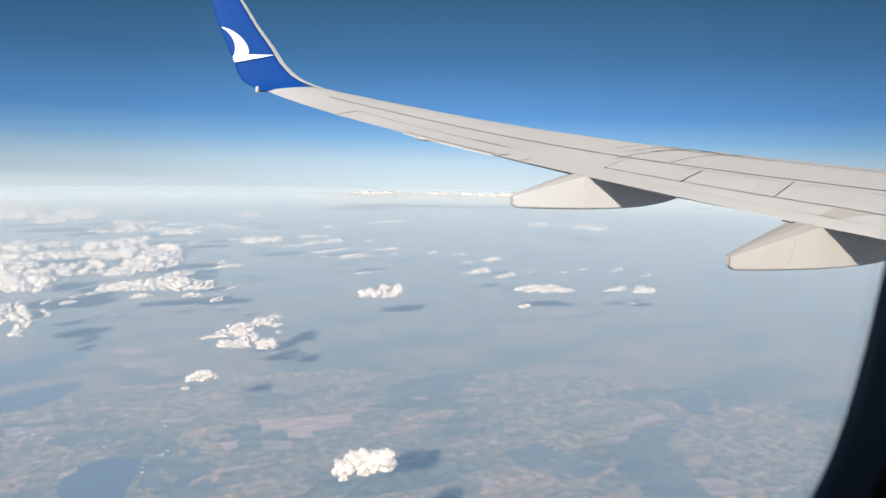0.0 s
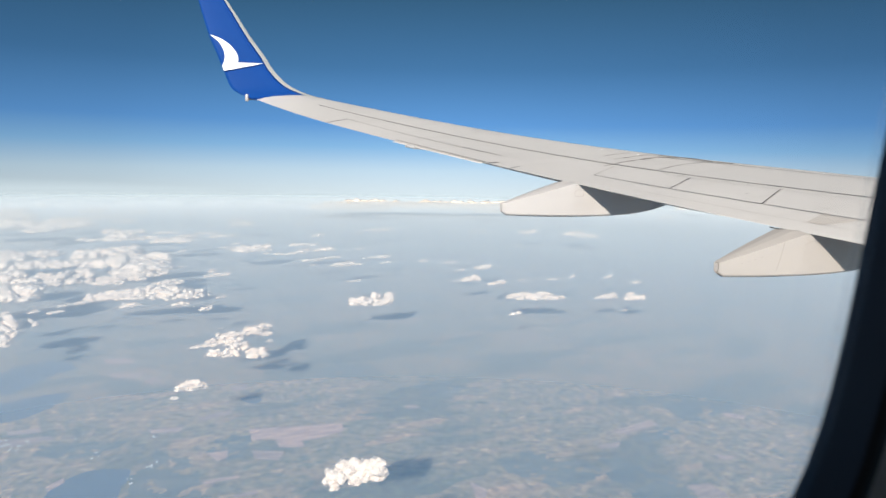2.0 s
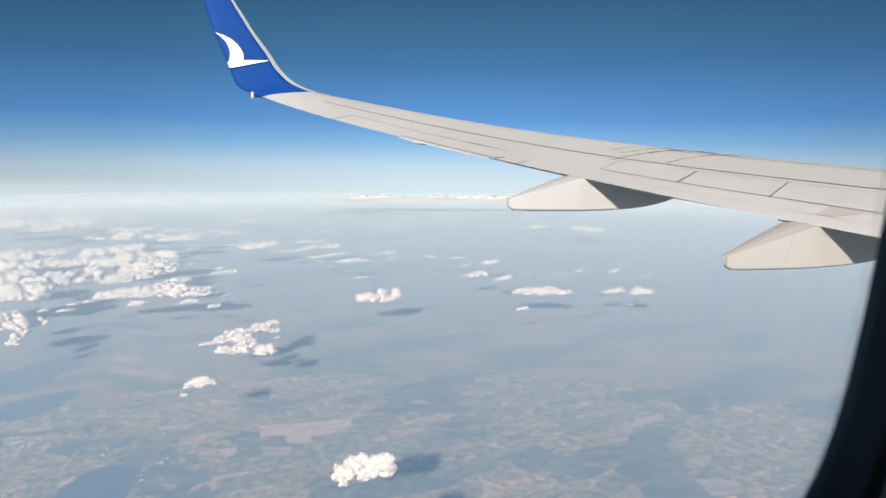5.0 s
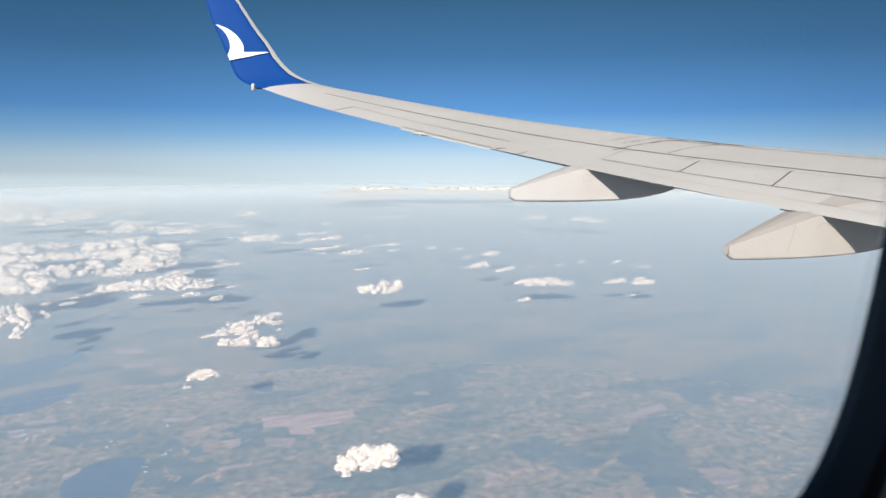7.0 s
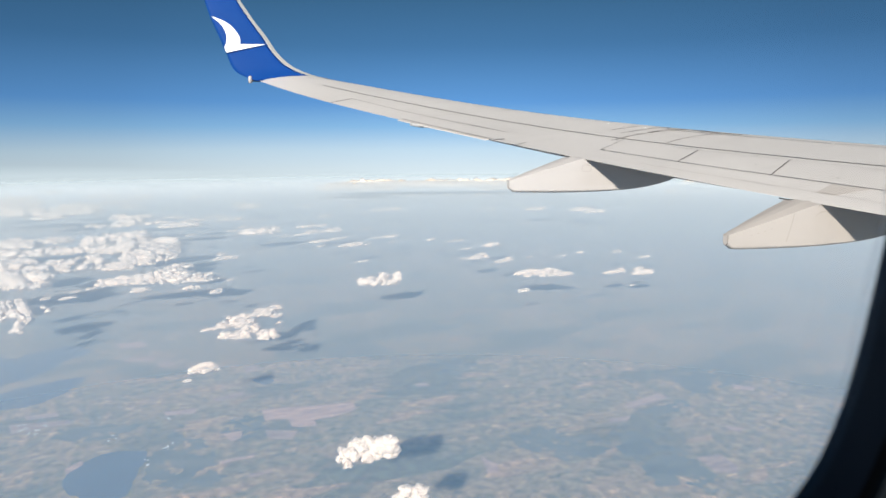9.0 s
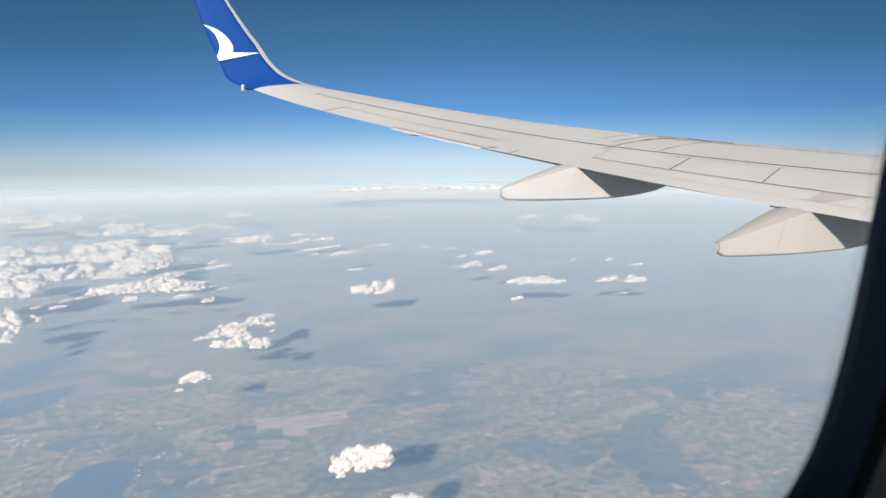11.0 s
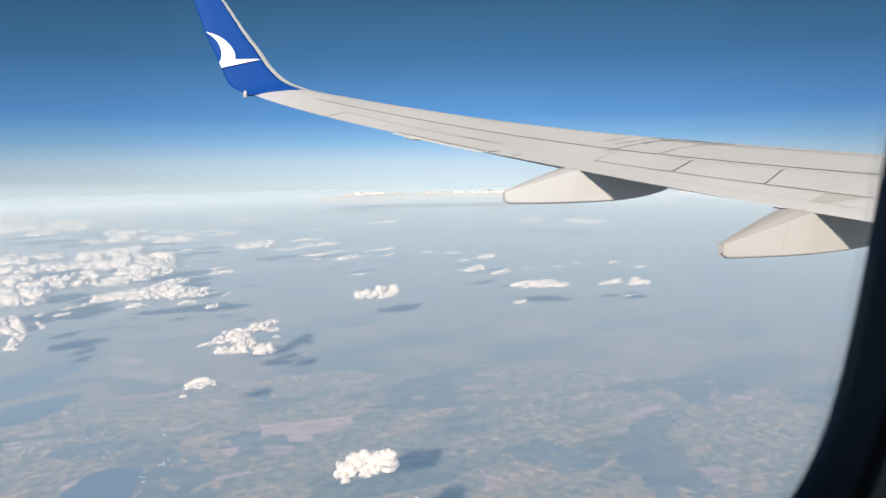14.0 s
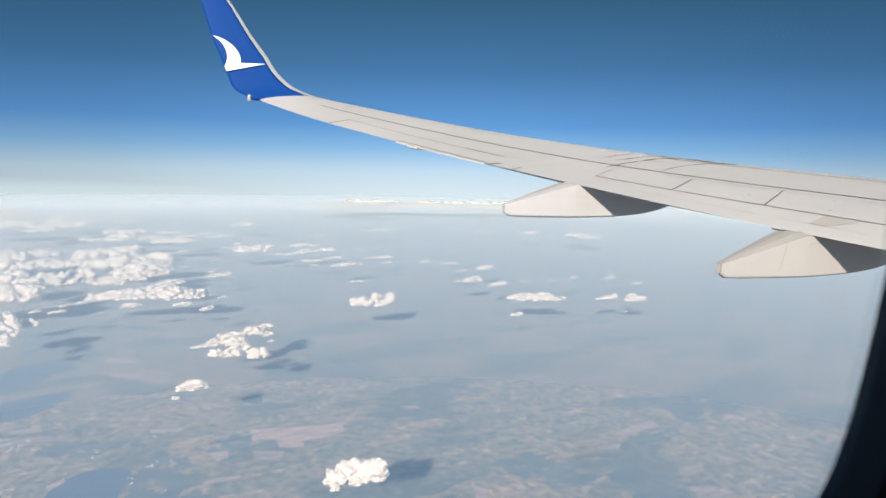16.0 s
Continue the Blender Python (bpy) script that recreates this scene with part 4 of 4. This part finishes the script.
def cloud(x, y, wide, deep, high, turn, seed, puffs, cells, base=CLOUD_BASE):
    """Billows grown together on a level base, low and thin at one end and heaped at the other, the skin frayed by finer billows and wrapped in a thin veil."""
    rng = random.Random(seed)
    tv, tf = ICO[2]
    verts, faces = [], []
    shift = Vector((rng.uniform(-90, 90), rng.uniform(-90, 90), 0))
    long_one = wide > 2.8 * deep
    grain = max(high, 0.35 * deep)
    made, tries = 0, 0
    while made < puffs and tries < 10 * puffs:
        tries += 1
        u, v = rng.uniform(-0.5, 0.5), rng.gauss(0, 0.2)
        if abs(v) > 0.5:
            continue
        edge = max(0.0, 1 - (2 * u) ** 2) ** 0.5
        px, py = u * wide, v * deep * (0.35 + 0.65 * edge)
        lump = (0.78 if long_one else 0.95) + (0.8 if long_one else 0.35) * noise.noise(Vector((px, py, 0)) / (1.1 * grain) + shift) + 0.5 * noise.noise(Vector((px, py, 0)) / (0.45 * grain) + shift)
        heap = (0.4 + 0.6 * edge) * (0.62 + (0.76 if long_one else 0.4) * u + 0.25) * (1 - 1.6 * abs(v))
        body = 1.3 * lump * heap
        if body < 0.2:
            continue
        body = min(1.0, body)
        size = grain * (0.10 + 0.27 * body * rng.random() ** 1.4)
        pz = size * 0.25 + rng.random() ** 1.1 * max(0.0, high * body - 0.8 * size)
        stretch = rng.uniform(1.0, 1.9)
        off = len(verts)
        verts += [(px + p[0] * size * stretch, py + p[1] * size * 1.3, max(pz + p[2] * size * 0.8, -0.02 * high)) for p in tv]
        faces += [(i + off, j + off, l + off) for i, j, l in tf]
        made += 1
    if not made:
        return
    ob = new("cloud", mesh_of("cloud", verts, faces, CLOUD, True))
    blend = ob.modifiers.new("blend", "REMESH")
    blend.mode, blend.voxel_size = "VOXEL", wide / cells
    me = bpy.data.meshes.new_from_object(ob.evaluated_get(bpy.context.evaluated_depsgraph_get()))
    bpy.data.objects.remove(ob)
    b = bmesh.new()
    b.from_mesh(me)
    b.normal_update()
    q = Vector((rng.uniform(-50, 50), rng.uniform(-50, 50), rng.uniform(-50, 50)))
    unit_size = 0.55 * grain
    moved, veiled = [], []
    for v in b.verts:
        c = v.co / unit_size
        fine = 0.30 * (abs(noise.noise(c * 2.0 + q)) - 0.2) + 0.20 * (abs(noise.noise(c * 4.6 + q)) - 0.2) + 0.10 * noise.noise(c * 10.5 + q)
        d = 0.22 * noise.noise(c * 1.1 + q) + fine
        n = v.normal.copy()
        n.z *= 0.8 if n.z > 0 else 0.2
        moved.append(v.co + n * d * unit_size)
        veiled.append(v.co + n * (d + 0.05 + 0.30 * max(0.0, noise.noise(c * 1.9 - q) + 0.5 * noise.noise(c * 4.6 - q))) * unit_size)
    b.verts.index_update()
    left, bodies = set(b.verts), []
    for start in b.verts:
        if start not in left:
            continue
        left.discard(start)
        todo, body = [start], []
        while todo:
            v = todo.pop()
            body.append(v)
            for e in v.link_edges:
                o = e.other_vert(v)
                if o in left:
                    left.discard(o)
                    todo.append(o)
        bodies.append(body)
    bodies.sort(key=len, reverse=True)
    for body in bodies[:2]:
        if len(body) < 60:
            break
        index = {v: i for i, v in enumerate(body)}
        k = len(body)
        middle = sum((moved[v.index] for v in body), Vector()) / k
        middle.z = 0
        fs = sorted(tuple(index[v] for v in f.verts) for f in {f for v in body for f in v.link_faces})
        piece = mesh_of("cloud", [moved[v.index] - middle for v in body] + [veiled[v.index] - middle for v in body], fs + [tuple(i + k for i in f) for f in fs], CLOUD, True)
        piece.materials.append(VEIL)
        piece.polygons.foreach_set("material_index", [0] * len(fs) + [1] * len(fs))
        one = new("cloud", piece)
        c, s = math.cos(radians(turn)), math.sin(radians(turn))
        one.location = (x + c * middle.x - s * middle.y, y + s * middle.x + c * middle.y, base)
        one.rotation_euler = (0, 0, radians(turn))
        label = "long streak of white cloud" if long_one else "broad bank of white heaped cloud" if wide > 60 else "small white heaped cumulus cloud"
        tagged(one, label + " over hazy farmland", "cloud", "fair weather clouds")
    b.free()
    bpy.data.meshes.remove(me)


def cloud_group(first, rows, base=CLOUD_BASE):
    """Clouds by x, y, length, depth, height and turn."""
    for i, (x, y, w, d, h, turn) in enumerate(rows):
        far = math.hypot(x, y)
        grain = max(h, 0.35 * d)
        many = int(max(26, min(260, 20 + 12 * w * d / grain ** 2)))
        fine = 26 * w / grain if far < 850 else 17 * w / grain if far < 1400 else 10 * w / grain
        cloud(x, y, w, d, h, turn, first + i, many, max(22, min(130, int(fine))), base)


cloud_group(100, [
    (124, 330, 17.1, 10.6, 10.3, -18),
    (101, 384, 5.0, 4.2, 4.2, 2),
    (116, 390, 36.0, 18.8, 16.4, -21),
    (12, 596, 6.2, 3.6, 3.3, -6),
    (28, 619, 25.7, 13.1, 8.8, -3),
    (100, 702, 17.8, 14.7, 10.5, 2),
    (66, 720, 35.0, 13.3, 7.7, -24),
    (96, 723, 14.5, 8.3, 4.8, 7),
    (83, 740, 23.1, 15.0, 8.6, 9),
    (49, 764, 29.9, 7.9, 4.4, 7),
    (122, 762, 7.4, 4.6, 2.5, 3),
    (74, 771, 39.7, 25.5, 14.0, 4),
    (125, 792, 14.8, 7.4, 3.9, 21),
    (111, 800, 27.6, 22.5, 11.9, 16),
    (125, 826, 18.4, 13.3, 6.8, 3),
    (-158, 845, 14.0, 11.6, 8.4, 33),
])
cloud_group(116, [
    (-158, 886, 25.8, 21.4, 10.2, 66),
    (476, 788, 21.3, 9.6, 4.5, 10),
    (-179, 922, 46.2, 38.2, 19.8, -12),
    (-149, 938, 26.6, 22.0, 11.5, -6),
    (66, 968, 19.8, 14.2, 6.3, 28),
    (302, 926, 59.8, 39.3, 17.3, -10),
    (645, 754, 15.4, 3.7, 1.6, 15),
    (-192, 993, 29.9, 23.0, 9.8, 24),
    (35, 1011, 26.0, 13.4, 5.7, -1),
    (-126, 1013, 20.8, 9.8, 4.1, 15),
    (-34, 1022, 25.7, 15.7, 6.6, 6),
    (-154, 1026, 15.4, 8.1, 3.4, 37),
    (566, 878, 64.6, 26.5, 11.0, -5),
    (600, 863, 27.5, 14.5, 5.9, 10),
    (548, 899, 47.1, 20.7, 8.5, -1),
    (95, 1053, 19.9, 6.3, 2.6, 31),
])
cloud_group(132, [
    (-121, 1059, 17.2, 8.5, 3.4, 34),
    (580, 898, 28.0, 14.9, 6.0, 12),
    (62, 1070, 39.2, 17.2, 6.9, 29),
    (47, 1074, 43.5, 36.0, 15.6, -6),
    (-102, 1071, 15.0, 10.8, 4.3, 24),
    (673, 846, 22.3, 8.7, 3.5, 0),
    (11, 1083, 72.4, 54.7, 21.8, -21),
    (690, 846, 29.5, 20.0, 7.9, 4),
    (722, 821, 38.3, 20.1, 7.9, -5),
    (-31, 1094, 50.6, 40.2, 15.9, -2),
    (-66, 1093, 62.0, 33.6, 13.2, -6),
    (741, 852, 22.4, 11.9, 4.5, 13),
    (-218, 1138, 112.1, 92.7, 22.0, -10),
    (573, 1020, 41.8, 17.8, 6.6, 15),
    (334, 1128, 32.7, 10.3, 3.8, 3),
    (21, 1192, 49.4, 29.0, 10.5, 22),
])
cloud_group(148, [
    (-186, 1180, 38.5, 31.8, 22.0, 13),
    (519, 1077, 27.9, 5.3, 1.9, 17),
    (545, 1069, 40.4, 26.7, 9.6, 16),
    (597, 1043, 16.6, 8.0, 2.9, 23),
    (639, 1042, 14.5, 5.5, 2.0, 10),
    (-74, 1234, 50.4, 25.5, 8.9, -8),
    (700, 1029, 27.1, 5.7, 2.0, -7),
    (837, 948, 23.3, 8.9, 3.0, -4),
    (-171, 1254, 70.1, 58.0, 22.0, 9),
    (-56, 1266, 79.9, 32.7, 11.2, -0),
    (108, 1266, 47.7, 17.9, 6.1, 12),
    (-136, 1265, 78.4, 64.8, 22.0, 25),
    (759, 1044, 19.9, 9.2, 3.1, 19),
    (827, 1018, 27.4, 12.7, 4.2, 17),
    (576, 1185, 28.5, 9.6, 3.2, 17),
    (-255, 1297, 98.2, 81.2, 22.0, 4),
])
cloud_group(164, [
    (-26, 1325, 103.8, 64.8, 21.2, -7),
    (104, 1322, 20.8, 16.2, 5.3, 49),
    (641, 1199, 38.2, 23.9, 7.6, 11),
    (629, 1209, 20.9, 10.3, 3.3, 25),
    (368, 1324, 56.5, 27.8, 8.8, 17),
    (-5, 1381, 82.5, 59.8, 18.8, 17),
    (311, 1349, 22.0, 10.6, 3.3, 22),
    (404, 1330, 25.5, 10.7, 3.3, 32),
    (45, 1394, 27.2, 10.8, 3.3, 19),
    (468, 1339, 30.1, 11.1, 3.4, 22),
    (605, 1298, 43.4, 11.3, 3.4, 6),
    (320, 1414, 43.0, 19.3, 5.8, 8),
    (560, 1338, 29.9, 15.5, 4.6, 30),
    (-83, 1451, 100.1, 69.9, 20.9, 0),
    (-20, 1477, 104.1, 86.1, 22.0, -1),
    (360, 1437, 74.4, 16.1, 4.7, 24),
])
cloud_group(180, [
    (-212, 1469, 102.1, 52.6, 15.4, 15),
    (-140, 1485, 106.9, 63.2, 14.5, 24),
    (-283, 1470, 99.2, 78.4, 17.9, -7),
    (466, 1426, 49.2, 14.8, 3.4, 13),
    (39, 1505, 38.1, 19.8, 4.5, 2),
    (498, 1428, 33.7, 20.0, 4.5, 28),
    (-215, 1558, 31.0, 25.7, 7.0, 24),
    (271, 1550, 29.7, 16.2, 3.5, 40),
    (309, 1550, 62.5, 21.8, 4.7, 22),
    (247, 1566, 22.5, 11.0, 2.4, 38),
    (337, 1579, 48.7, 34.1, 7.2, 45),
    (-93, 1627, 150.8, 86.9, 18.2, 23),
    (392, 1591, 59.0, 41.0, 8.5, 30),
    (-310, 1609, 128.2, 93.7, 19.5, -9),
    (223, 1629, 89.6, 74.1, 17.1, 8),
    (61, 1659, 24.5, 18.0, 3.7, 40),
])
cloud_group(196, [
    (-233, 1653, 90.2, 66.8, 13.7, 15),
    (192, 1710, 28.3, 19.3, 3.8, 36),
])
cloud_group(212, [
    (477, 1554, 29.7, 11.8, 2.4, 23),
    (163, 1667, 31.5, 18.8, 3.7, 22),
    (347, 1670, 53.4, 32.4, 6.3, 15),
    (390, 1672, 45.6, 26.3, 5.1, 44),
    (196, 1743, 29.1, 20.6, 3.9, 40),
    (908, 1501, 31.1, 13.7, 2.6, 32),
    (45, 1823, 102.4, 74.0, 13.6, 2),
    (-144, 1913, 39.3, 32.5, 5.7, 48),
    (-79, 1920, 80.9, 66.9, 21.4, 33),
    (-25, 1926, 83.3, 49.5, 8.6, 10),
    (81, 1933, 85.7, 49.9, 8.6, 40),
    (-169, 1938, 38.6, 31.9, 7.2, 55),
    (179, 1938, 83.4, 33.7, 5.8, 19),
    (452, 1905, 51.9, 34.1, 5.8, 37),
    (591, 1948, 37.9, 18.4, 3.0, 44),
    (149, 2046, 61.0, 28.0, 4.6, 8),
], base=-200.0)
cloud_group(228, [
    (39, 2077, 75.7, 28.7, 4.6, -0),
    (1257, 1656, 80.6, 48.0, 7.7, 3),
    (-65, 2105, 90.8, 68.9, 10.9, 15),
    (-114, 2126, 61.8, 51.1, 12.6, 48),
    (989, 1899, 85.5, 20.3, 3.2, 1),
    (691, 2029, 116.0, 40.8, 6.4, 9),
    (1260, 1737, 100.1, 61.3, 9.6, 17),
    (1145, 1831, 96.7, 51.7, 8.0, 20),
    (-300, 2217, 104.0, 86.0, 14.9, 42),
    (612, 2216, 64.1, 23.4, 3.4, 38),
    (477, 2287, 83.9, 24.2, 3.5, 6),
    (285, 2322, 90.0, 74.4, 12.1, 41),
    (-250, 2336, 157.3, 130.1, 22.0, 27),
    (-414, 2368, 160.1, 132.4, 22.0, 11),
    (271, 2469, 71.5, 54.6, 7.4, 58),
    (-88, 2521, 81.1, 56.4, 7.5, 28),
], base=-200.0)
cloud_group(244, [
    (-274, 2554, 128.9, 106.6, 17.1, 25),
    (-494, 2558, 129.5, 107.1, 22.0, 20),
    (-179, 2721, 170.1, 65.8, 8.1, 25),
    (-487, 2799, 182.1, 124.9, 14.7, -2),
    (137, 2879, 70.2, 55.1, 6.4, 55),
    (-69, 2987, 106.7, 78.9, 8.9, 35),
    (2147, 2273, 111.2, 64.8, 6.9, 20),
    (-225, 3126, 111.1, 86.8, 9.3, 37),
    (-552, 3128, 165.8, 89.1, 9.4, 6),
    (1531, 2833, 165.4, 91.6, 9.5, -2),
    (1000, 3063, 189.9, 114.6, 11.9, -5),
    (872, 3194, 265.9, 219.9, 15.0, -1),
    (1060, 3389, 408.5, 278.2, 15.0, -7),
    (1340, 3298, 435.4, 251.6, 15.0, -14),
    (1620, 3177, 484.0, 280.6, 15.0, -15),
    (-461, 3577, 86.9, 57.4, 5.3, 74),
], base=-200.0)
cloud_group(260, [
    (1950, 3035, 413.9, 229.7, 15.0, -13),
    (2926, 2873, 221.8, 148.3, 12.1, -0),
], base=-200.0)
